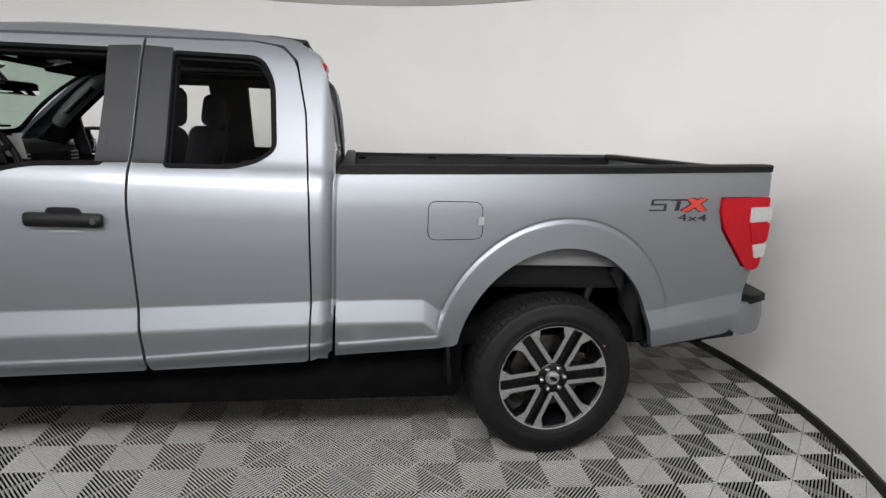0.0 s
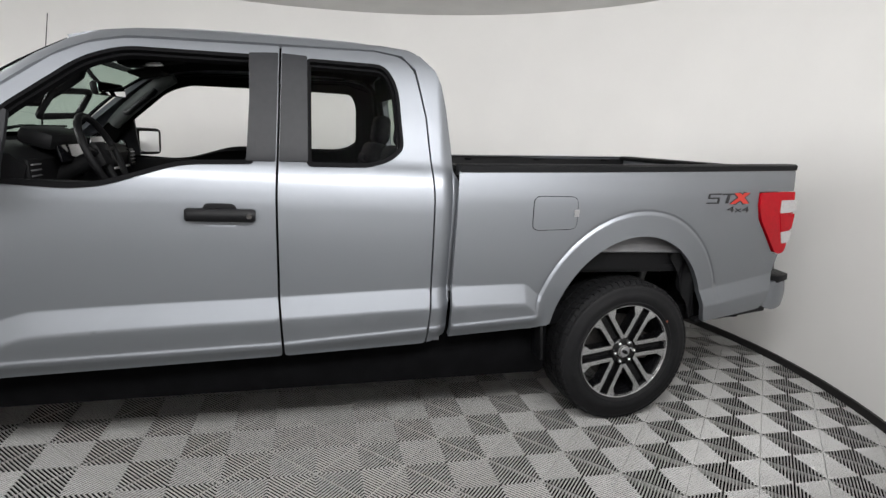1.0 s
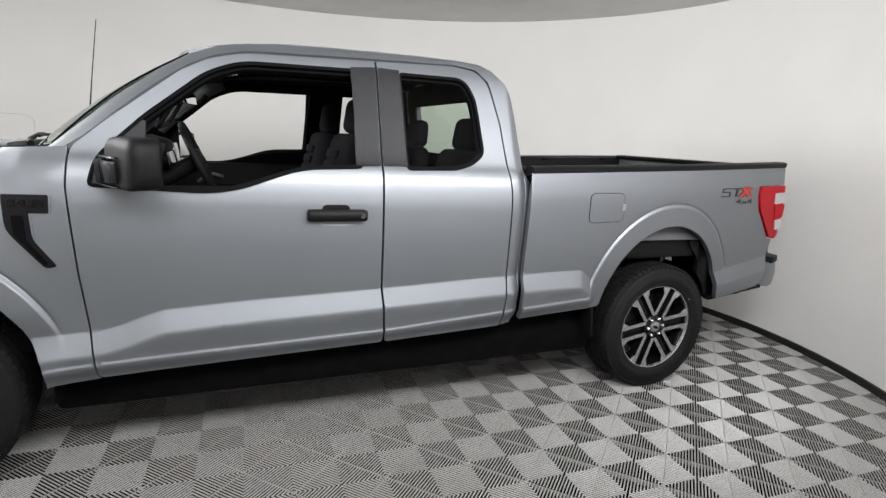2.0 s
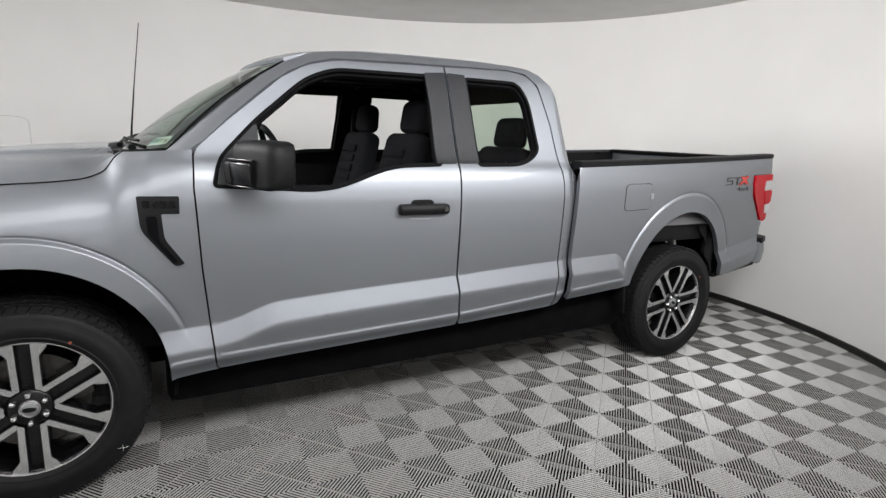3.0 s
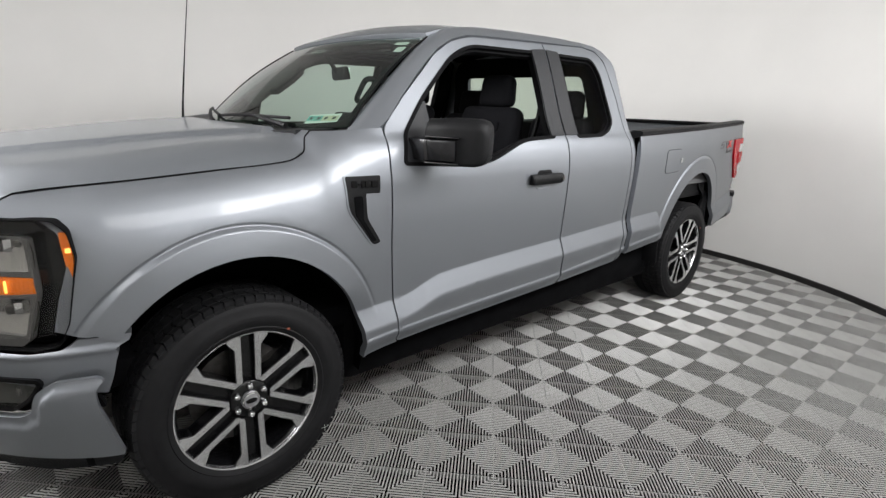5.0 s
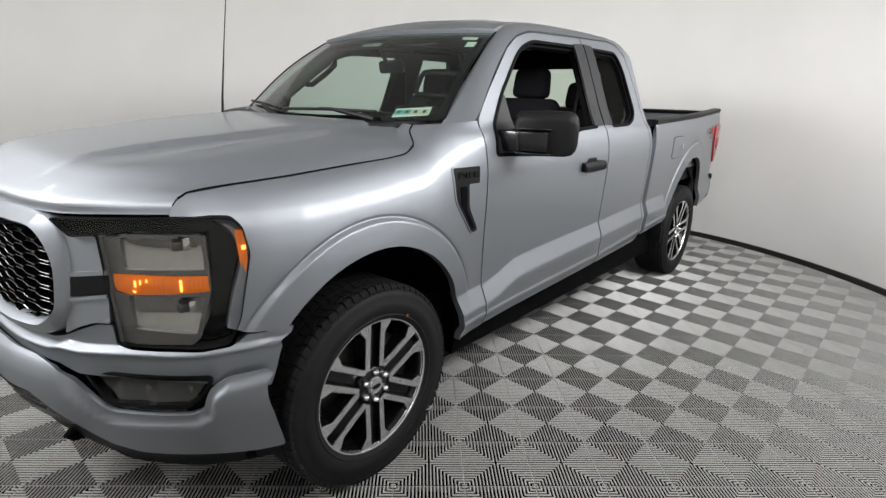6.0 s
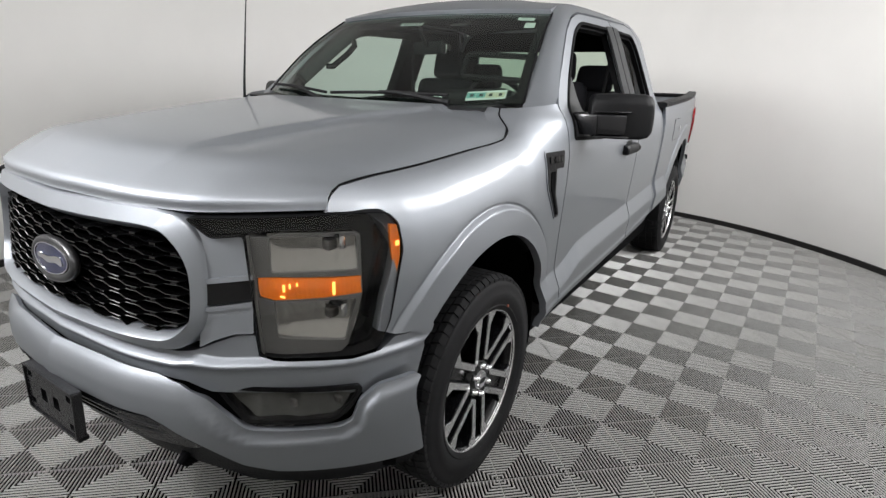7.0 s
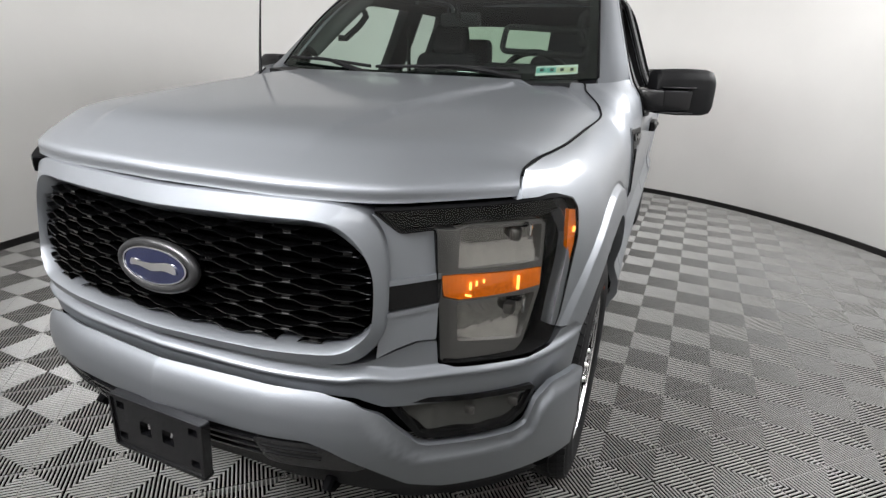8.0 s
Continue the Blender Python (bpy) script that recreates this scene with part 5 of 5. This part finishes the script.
for sign in (-1, 1):
    tube("spare_hanger", [(4.2, sign * 0.3, 0.5), (4.55, sign * 0.3, 0.55)], 0.02, DARK, truck, 8)


# ------------------------------------------------------------ wheels
def build_wheel():
    R = 0.405
    wheel = lathe("wheel", [(0.268, -0.118), (0.273, -0.122), (0.276, -0.118), (0.276, -0.10), (0.262, -0.085), (0.248, -0.05), (0.246, 0.08), (0.262, 0.11), (0.275, 0.115), (0.275, 0.10), (0.255, 0.09), (0.24, 0.0), (0.243, -0.06), (0.256, -0.10)], ALLOY_DARK, truck, 72, "twelve-spoke machined alloy wheel with a road tyre")
    lathe("tyre", [(0.262, -0.118), (0.275, -0.127), (0.288, -0.134), (0.292, -0.132), (0.31, -0.139), (0.335, -0.1405), (0.338, -0.1385), (0.362, -0.136), (0.375, -0.131), (0.388, -0.122), (0.3945, -0.106), (0.3965, -0.09), (0.3965, 0.09), (0.3945, 0.106), (0.388, 0.122), (0.362, 0.137), (0.33, 0.14), (0.28, 0.13), (0.262, 0.115), (0.25, 0.0)], RUBBER, wheel, 96, "black rubber tyre")
    # tread blocks
    bm = bmesh.new()
    n = 68
    for row, (y0, y1, sk) in enumerate(((-0.128, -0.088, 0.35), (-0.080, -0.036, -0.4), (-0.028, 0.028, 0.4), (0.036, 0.080, -0.4), (0.088, 0.128, 0.35))):
        for k in range(n):
            t0 = 2 * math.pi * (k + 0.5 * (row % 2)) / n
            dt = 2 * math.pi / n * (0.84 if row in (0, 4) else 0.87)
            vs = []
            for y in (y0, (y0 + y1) / 2, y1):
                shift = sk * (abs(y - (y0 + y1) / 2) / (y1 - y0)) * 2 * math.pi / n
                rr = R - (0.0 if abs(y) < 0.1 else 0.013 * ((abs(y) - 0.1) / 0.028) ** 1.5)
                for t in (t0 + shift, t0 + shift + dt):
                    for r in (rr - 0.02, rr):
                        vs.append(bm.verts.new((r * math.cos(t), y, r * math.sin(t))))
            for a in (0, 4):
                bm.faces.new((vs[a + 1], vs[a + 3], vs[a + 7], vs[a + 5]))
                bm.faces.new((vs[a], vs[a + 1], vs[a + 5], vs[a + 4]))
                bm.faces.new((vs[a + 2], vs[a + 6], vs[a + 7], vs[a + 3]))
            bm.faces.new((vs[0], vs[2], vs[3], vs[1]))
            bm.faces.new((vs[8], vs[9], vs[11], vs[10]))
    part("tread", bm, RUBBER, wheel, flat=True)
    # rim ledge, drum behind the spokes
    lathe("rim_lip", [(0.26, -0.112), (0.265, -0.1225), (0.2735, -0.1245), (0.2775, -0.12), (0.268, -0.108)], ALLOY, wheel, 96, "bright machined rim lip")
    lathe("brake_disc", [(0.05, -0.03), (0.19, -0.03), (0.19, -0.005), (0.05, -0.005)], BRAKE, wheel, 48, "grey cast brake disc")
    lathe("hub", [(0.0004, -0.108), (0.066, -0.108), (0.074, -0.102), (0.08, -0.08), (0.08, -0.02), (0.0004, -0.02)], ALLOY_DARK, wheel, 36, "", False)
    box("caliper", (0.09, 0.09, 0.15), (0.145, -0.02, 0.06), BRAKE, wheel, 0.02, (0, -22, 0))

    def bar(path, w0, w1, y0, y1, depth):
        """A tapered spoke in the wheel's plane."""
        bm = bmesh.new()
        (ax, az), (bx, bz) = path
        t = np.array([bx - ax, bz - az])
        t = t / np.linalg.norm(t)
        nrm = np.array([-t[1], t[0]])
        rings = []
        for f in (0, 0.35, 0.7, 0.85, 1.0):
            c = np.array([ax, az]) * (1 - f) + np.array([bx, bz]) * f
            w = w0 + (w1 - w0) * (0.25 * f + 0.75 * max(0.0, (f - 0.7) / 0.3))
            y = y0 + (y1 - y0) * f - 0.004 * math.sin(math.pi * f)
            ring = []
            for q, dy in ((-1, depth), (-1, 0.004), (-0.86, 0.0), (0.86, 0.0), (1, 0.004), (1, depth)):
                p = c + nrm * (q * w)
                ring.append(bm.verts.new((p[0], y + dy, p[1])))
            rings.append(ring)
        for r0, r1 in zip(rings, rings[1:]):
            for j in range(5):
                bm.faces.new((r0[j], r0[j + 1], r1[j + 1], r1[j]))
        bm.faces.new(rings[0])
        bm.faces.new(rings[-1][::-1])
        return bm
    for k in range(6):
        a = radians(60 * k + 30)
        ca_, sa_ = math.cos(a), math.sin(a)
        rot = lambda p: (p[0] * ca_ - p[1] * sa_, p[0] * sa_ + p[1] * ca_)
        for s in (-1, 1):
            face = [(0.0675, 0.039), (0.074, 0.0245), (0.272, 0.0255), (0.2695, 0.05), (0.2625, 0.078), (0.243, 0.073), (0.212, 0.0475), (0.0788, 0.0455)]
            slab = lambda pts, y0, y1, depth: [[(*rot((r, s * w)), y0 + (y1 - y0) * (r - 0.06) / 0.21 + dy) for r, w in pts] for dy in (0.0, depth)]
            spin = lambda sec: [[(x, y, z) for x, z, y in ring] for ring in sec]
            spoke = loft("spoke", spin(slab(rounded(face, 0.004, 3), -0.110, -0.1205, 0.012)), ALLOY, wheel, "machined bright spoke face")
            loft("spoke_flank", spin(slab(grow(face, 0.003), -0.107, -0.117, 0.06)), ALLOY_DARK, spoke)
        part("spoke_channel", bar((rot((0.05, 0)), rot((0.262, 0))), 0.026, 0.026, -0.086, -0.092, 0.04), ALLOY_DARK, wheel)
        # lug nuts between the spoke pairs
        n = radians(60 * k + 30)
        lathe("lug_nut", [(0.0004, -0.130), (0.006, -0.1295), (0.0105, -0.125), (0.0125, -0.112), (0.0135, -0.10)], CHROME, wheel, 12, "chrome lug nut", False, (0.058 * math.cos(n), 0, 0.058 * math.sin(n)))
    cap = lathe("centre_cap", [(0.0004, -0.122), (0.028, -0.121), (0.0335, -0.117), (0.035, -0.10)], SILVERTRIM, wheel, 32, "silver centre cap with a dark oval", False)
    lathe("cap_ring", [(0.027, -0.1225), (0.031, -0.1215), (0.032, -0.118), (0.027, -0.1195)], CHROME, cap, 32)
    ovb = bmesh.new()
    vs = [ovb.verts.new((0.022 * math.cos(t), -0.1235, 0.0095 * math.sin(t))) for t in np.linspace(0, 2 * math.pi, 24, endpoint=False)]
    vb = [ovb.verts.new((0.022 * math.cos(t), -0.119, 0.0095 * math.sin(t))) for t in np.linspace(0, 2 * math.pi, 24, endpoint=False)]
    ovb.faces.new(vs)
    for j in range(24):
        ovb.faces.new((vs[j], vs[(j + 1) % 24], vb[(j + 1) % 24], vb[j]))
    part("cap_badge", ovb, ALLOY_DARK, cap)
    lathe("valve_dot", [(0.0004, -0.1365), (0.006, -0.1365), (0.006, -0.131)], DOT, wheel, 12, "small orange paint dot on the tyre", False, (0.15, 0, 0.252))
    return wheel


wheel = build_wheel()
wheel.matrix_basis = pose(0.038, -0.81, 0.4)
copy_thing(wheel, pose(3.698, -0.79, 0.402) @ Matrix.Rotation(radians(23), 4, "Y"))
copy_thing(wheel, pose(0.038, 0.81, 0.4, 0, 0, 180))
copy_thing(wheel, pose(3.698, 0.79, 0.402, 0, 0, 180))
# chalk cross on the sidewall
tube("chalk_mark", [(0.272, -0.1392, -0.224), (0.29, -0.139, -0.226), (0.308, -0.1375, -0.225)], 0.0008, PAPER, wheel, 6, "thin white chalk stroke")
tube("chalk_mark", [(0.288, -0.139, -0.212), (0.291, -0.139, -0.228), (0.289, -0.1385, -0.241)], 0.0008, PAPER, wheel, 6, "thin white chalk stroke")


# ------------------------------------------------------------ inside the cab
visor_loop = [(0.93 + 0.55 * (z - 1.48), y, z) for y, z in rounded([(-0.655, 1.475), (-0.25, 1.49), (-0.25, 1.605), (-0.645, 1.585)], 0.03)]
for sign in (-1, 1):
    S = side(sign)
    door = (driver_doors if sign < 0 else passenger_doors)[0]
    # inner cab frame around the windows
    frame_poly = [(0.70, 1.2), (2.50, 1.2), (2.52, 1.58), (2.45, 1.80), (2.3, 1.84), (1.3, 1.79), (1.12, 1.74), (0.80, 1.46), (0.70, 1.36)]
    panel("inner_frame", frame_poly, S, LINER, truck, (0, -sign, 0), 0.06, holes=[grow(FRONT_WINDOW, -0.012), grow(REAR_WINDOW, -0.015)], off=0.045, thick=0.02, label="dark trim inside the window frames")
    box("door_trim", (1.12, 0.05, 0.62), (1.30, sign * 0.865, 0.93), TRIM, door, 0.03, (sign * 1.5, 0, 0), "dark inner door panel")
    box("armrest", (0.55, 0.09, 0.05), (1.35, sign * 0.82, 1.06), TRIM, door, 0.02)
    tube("door_pull", [(1.02, sign * 0.83, 1.10), (1.06, sign * 0.79, 1.14), (1.12, sign * 0.79, 1.16), (1.18, sign * 0.83, 1.14)], 0.012, SILVERTRIM, door, 8)
    box("sill_trim", (0.6, 0.06, 0.62), (2.22, sign * 0.86, 0.95), TRIM, truck, 0.02)
    # grab handle and visor
    rail = [(0.80, 1.455), (0.88, 1.535), (1.0, 1.64), (1.1, 1.718), (1.2, 1.765)]
    tube("pillar_trim", [(x, sign * (float(half_width(x, z)) - 0.085), z) for x, z in rail], [0.04, 0.045, 0.045, 0.045, 0.03], PILLAR_TRIM, truck, 12, "grey windscreen pillar trim")
    tube("grab_handle", [(0.9, sign * 0.67, 1.53), (0.925, sign * 0.64, 1.53), (1.01, sign * 0.605, 1.60), (1.075, sign * 0.6, 1.655), (1.09, sign * 0.62, 1.68)], 0.017, TRIM, truck, 10)
    if sign > 0:
        box("sun_visor", (0.15, 0.36, 0.018), (1.12, sign * 0.36, 1.765), LINER, truck, 0.008, (0, -16, 0))
    else:
        tube("sun_visor", visor_loop, 0.014, TRIM, truck, 8, "dark frame of the lowered sun visor", True)
    # seat belts
    tube("belt", [(1.88, sign * 0.74, 1.68), (1.86, sign * 0.72, 1.4), (1.8, sign * 0.66, 1.05)], 0.014, TRIM, truck, 6)

    def seat(x, y, wide, z0=0.82, back=0.66, tilt=14):
        cushion = box("seat", (0.52, wide, 0.18), (x - 0.22, y, z0), FABRIC, truck, 0.06, (0, -5, 0), "charcoal cloth seat", seg=3)
        cx, cz = x + 0.06, z0 + back / 2 + 0.02
        box("backrest", (0.15, wide, back), (cx + 0.02, y, cz), FABRIC, cushion, 0.055, (0, tilt, 0), taper=0.86, seg=3)
        for k in range(7):
            zz = cz - back * 0.28 + k * back * 0.1
            xx = cx + 0.02 + math.tan(radians(tilt)) * (zz - cz) - 0.078
            box("stitch_band", (0.02, wide * 0.5, back * 0.078), (xx, y, zz), FABRIC, cushion, 0.008, (0, tilt, 0))
        hx = x + 0.06 + math.tan(radians(tilt)) * (back / 2) + 0.045
        hz = cz + back / 2 + 0.085
        box("headrest", (0.11, wide * 0.5, 0.19), (hx, y, hz), FABRIC, cushion, 0.045, (0, 6, 0), taper=0.9, seg=3)
        for d in (-0.06, 0.06):
            tube("headrest_post", [(hx - 0.01, y + d, hz - 0.16), (hx, y + d, hz - 0.07)], 0.006, TRIM, cushion, 8)
        return cushion
    seat(1.68, sign * 0.40, 0.52)
    seat(2.36, sign * 0.45, 0.56, 0.84, 0.58, 10)
box("console", (0.55, 0.26, 0.26), (1.45, 0, 0.82), TRIM, truck, 0.04)
box("cab_floor", (1.95, 1.5, 0.04), (1.6, 0, 0.66), TRIM, truck, 0.01)
box("firewall", (0.05, 1.5, 0.7), (0.62, 0, 0.98), TRIM, truck, 0.01)
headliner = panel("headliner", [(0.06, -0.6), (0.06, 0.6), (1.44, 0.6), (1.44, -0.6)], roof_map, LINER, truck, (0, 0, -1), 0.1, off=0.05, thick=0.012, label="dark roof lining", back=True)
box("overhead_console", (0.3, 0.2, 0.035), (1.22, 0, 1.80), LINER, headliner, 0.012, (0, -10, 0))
box("dome_lamp", (0.07, 0.1, 0.012), (1.24, -0.05, 1.776), REVERSE, headliner, 0.004, (0, -10, 0), "pale dome lamp lens")
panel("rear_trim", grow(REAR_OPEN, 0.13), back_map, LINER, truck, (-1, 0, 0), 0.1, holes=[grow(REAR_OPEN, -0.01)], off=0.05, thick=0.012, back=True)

# dashboard
dash = loft("dashboard", [[(0.60, y, 1.05), (0.60 + 0.02, y, 1.34), (0.72, y, 1.365 - d), (0.86, y, 1.345 - d), (0.915, y, 1.30 - d), (0.90, y, 1.22), (0.87, y, 1.10), (0.84, y, 0.98)] for y, d in ((-0.76, 0.02), (-0.62, 0.0), (-0.2, 0.0), (-0.12, 0.012), (0.12, 0.012), (0.3, 0.012), (0.62, 0.012), (0.76, 0.03))], TRIM, truck, "dark moulded dashboard")
box("gauge_hood", (0.14, 0.40, 0.08), (0.885, -0.40, 1.385), TRIM, dash, 0.03, (0, 14, 0))
box("gauge_screen", (0.012, 0.30, 0.10), (0.95, -0.40, 1.335), SCREEN, dash, 0.004, (0, -14, 0), "dark gauge display")
box("centre_screen", (0.02, 0.24, 0.16), (0.95, -0.02, 1.31), SCREEN, dash, 0.006, (0, -10, 0), "dark centre touch screen")
for y in (-0.7, -0.18, 0.18, 0.68):
    box("air_vent", (0.02, 0.1 if abs(y) > 0.3 else 0.045, 0.11), (0.912, y, 1.25), TRIM, dash, 0.006, (0, -6, 0))
    for k in range(4):
        box("vent_trim", (0.008, 0.085 if abs(y) > 0.3 else 0.035, 0.006), (0.925, y, 1.215 + 0.023 * k), SILVERTRIM, dash, 0.002)
tube("trim_bar", [(0.918, 0.22, 1.2), (0.925, 0.45, 1.2), (0.905, 0.72, 1.2)], 0.009, SILVERTRIM, dash, 8)

# steering wheel
centre, tiltm = Vector((1.08, -0.40, 1.32)), Matrix.Rotation(radians(-24), 4, "Y")
ring = [tuple(centre + tiltm @ Vector((0, 0.185 * math.cos(t), 0.185 * math.sin(t)))) for t in np.linspace(0, 2 * math.pi, 40, endpoint=False)]
sw = tube("steering_wheel", ring, 0.016, TRIM, truck, 10, "black steering wheel", True)
for t0 in (10, 170, 270):
    p = centre + tiltm @ Vector((0, 0.178 * math.cos(radians(t0)), 0.178 * math.sin(radians(t0))))
    tube("wheel_spoke", [tuple(centre), tuple((centre + p) / 2 + Vector((-0.01, 0, 0))), tuple(p)], [0.03, 0.018, 0.013], TRIM, sw, 8)
box("wheel_boss", (0.05, 0.16, 0.12), tuple(centre + Vector((-0.005, 0, 0))), TRIM, sw, 0.03, (0, -24, 0))
tube("steering_column", [tuple(centre), (0.86, -0.40, 1.2)], 0.04, TRIM, sw, 10)
rm = box("rear_view_mirror", (0.04, 0.24, 0.068), (1.0, 0.0, 1.635), TRIM, truck, 0.015, (0, -8, -16), "black inside mirror")
box("mirror_face", (0.004, 0.225, 0.056), (1.0205, -0.006, 1.632), MIRROR, rm, 0.001, (0, -8, -16))
tube("mirror_stalk", [(0.98, 0, 1.64), (0.93, 0, 1.70), (0.91, 0, 1.735)], 0.012, TRIM, rm, 8)


# ------------------------------------------------------------ ribbed floor tiles
TILE_D, TILE_A, TILE_OFF = 0.2, radians(-2.25), (0.0779, -0.0252)
TILE_L = TILE_D * math.sqrt(2)


def tile_geometry(ribs=20, depth=0.028, wide=0.46, lip=0.0042, crown=0.0024):
    """One square tile about its middle: crowned ribs stand square to its edges and meet on the diagonals."""
    verts, faces, mats = [], [], []
    h = TILE_L / 2
    pitch = TILE_L / ribs
    edge = 0.0016

    def quad(a, b, c, d, m):
        i = len(verts)
        verts.extend((a, b, c, d))
        faces.append((i, i + 1, i + 2, i + 3))
        mats.append(m)
    g = 0.0006
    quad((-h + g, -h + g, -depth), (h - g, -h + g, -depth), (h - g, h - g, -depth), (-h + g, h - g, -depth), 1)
    for q in range(4):
        c, s = (1, 0, -1, 0)[q], (0, 1, 0, -1)[q]

        def at(u, v, z):
            return (u * c - v * s, u * s + v * c, z)
        for k in range(ribs):
            u = -h + pitch * (k + 0.5)
            w = pitch * wide / 2
            t = w * 0.4
            v0, va, vb, vc, vd = -h + edge, -abs(u - w), -abs(u + w), -abs(u - t), -abs(u + t)
            quad(at(u - t, v0, 0), at(u + t, v0, 0), at(u + t, vd, 0), at(u - t, vc, 0), 0)
            quad(at(u - w, v0, -crown), at(u - t, v0, 0), at(u - t, vc, 0), at(u - w, va, -crown), 0)
            quad(at(u + t, v0, 0), at(u + w, v0, -crown), at(u + w, vb, -crown), at(u + t, vd, 0), 0)
            # below the lip the rib sides turn black, the groove's shade painted in
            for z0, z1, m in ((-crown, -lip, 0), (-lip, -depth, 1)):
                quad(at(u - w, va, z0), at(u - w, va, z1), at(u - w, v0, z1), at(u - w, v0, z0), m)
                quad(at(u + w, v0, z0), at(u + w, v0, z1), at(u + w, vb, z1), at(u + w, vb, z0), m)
        quad(at(-h + g, -h + g, -0.0035), at(h - g, -h + g, -0.0035), at(h - edge, -h + edge, -0.0035), at(-h + edge, -h + edge, -0.0035), 0)
        quad(at(h - edge, -h + edge, -0.0035), at(h - edge, -h + edge, -depth), at(-h + edge, -h + edge, -depth), at(-h + edge, -h + edge, -0.0035), 0)
    return verts, faces, mats


tv, tf, tm = tile_geometry()
tile_mesh = bpy.data.meshes.new("tile")
tile_mesh.from_pydata(tv, [], tf)
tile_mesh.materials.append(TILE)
tile_mesh.materials.append(TILE_BASE_SHADE)
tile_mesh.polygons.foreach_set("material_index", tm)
ca, sa = math.cos(TILE_A), math.sin(TILE_A)
spots = []
for i in range(-30, 45):
    for j in range(-30, 30):
        if (i + j) % 2 == 0:
            ux, uy = i * TILE_D + TILE_OFF[0], j * TILE_D + TILE_OFF[1]
            x, y = ux * ca - uy * sa, ux * sa + uy * ca
            if ((x - RX) / (RA + 0.17)) ** 2 + ((y - RY) / (RB + 0.17)) ** 2 < 1:
                # the open floor along the driver's side counts first
                far = math.hypot((x - 1.2) * 0.6, y + 1.9)
                cut = max(((x + dx - RX) / (RA + 0.04)) ** 2 + ((y + dy - RY) / (RB + 0.04)) ** 2 for dx, dy in ((0.2, 0), (-0.2, 0), (0, 0.2), (0, -0.2))) > 1
                spots.append((far + (99 if cut else 0), x, y))
spots.sort()
turn = TILE_A + math.pi / 4
for far, x, y in spots[:300]:
    ob = new("tile", tile_mesh)
    ob.parent = floor
    ob.matrix_basis = Matrix.Translation((x, y, 0)) @ Matrix.Rotation(turn, 4, "Z")
ct, st = math.cos(turn), math.sin(turn)
base_v = np.array(tv)
allv, allf, allm = [], [], []
for far, x, y in spots[300:]:
    n0 = len(allv) * len(tv)
    allv.append(np.c_[base_v[:, 0] * ct - base_v[:, 1] * st + x, base_v[:, 0] * st + base_v[:, 1] * ct + y, base_v[:, 2]])
    # tiles at the wall are cut along its curve
    q = allv[-1]
    over = np.sqrt(((q[:, 0] - RX) / (RA + 0.04)) ** 2 + ((q[:, 1] - RY) / (RB + 0.04)) ** 2)
    k = np.where(over > 1, 1 / over, 1.0)
    q[:, 0], q[:, 1] = RX + (q[:, 0] - RX) * k, RY + (q[:, 1] - RY) * k
    allf += [tuple(n0 + q for q in f) for f in tf]
    allm += tm
me = bpy.data.meshes.new("outer_tiles")
me.from_pydata(np.concatenate(allv).tolist(), [], allf)
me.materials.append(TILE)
me.materials.append(TILE_BASE_SHADE)
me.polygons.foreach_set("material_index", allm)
ob = new("outer_tiles", me)
ob.parent = floor
tagged(ob, kind="stuff")
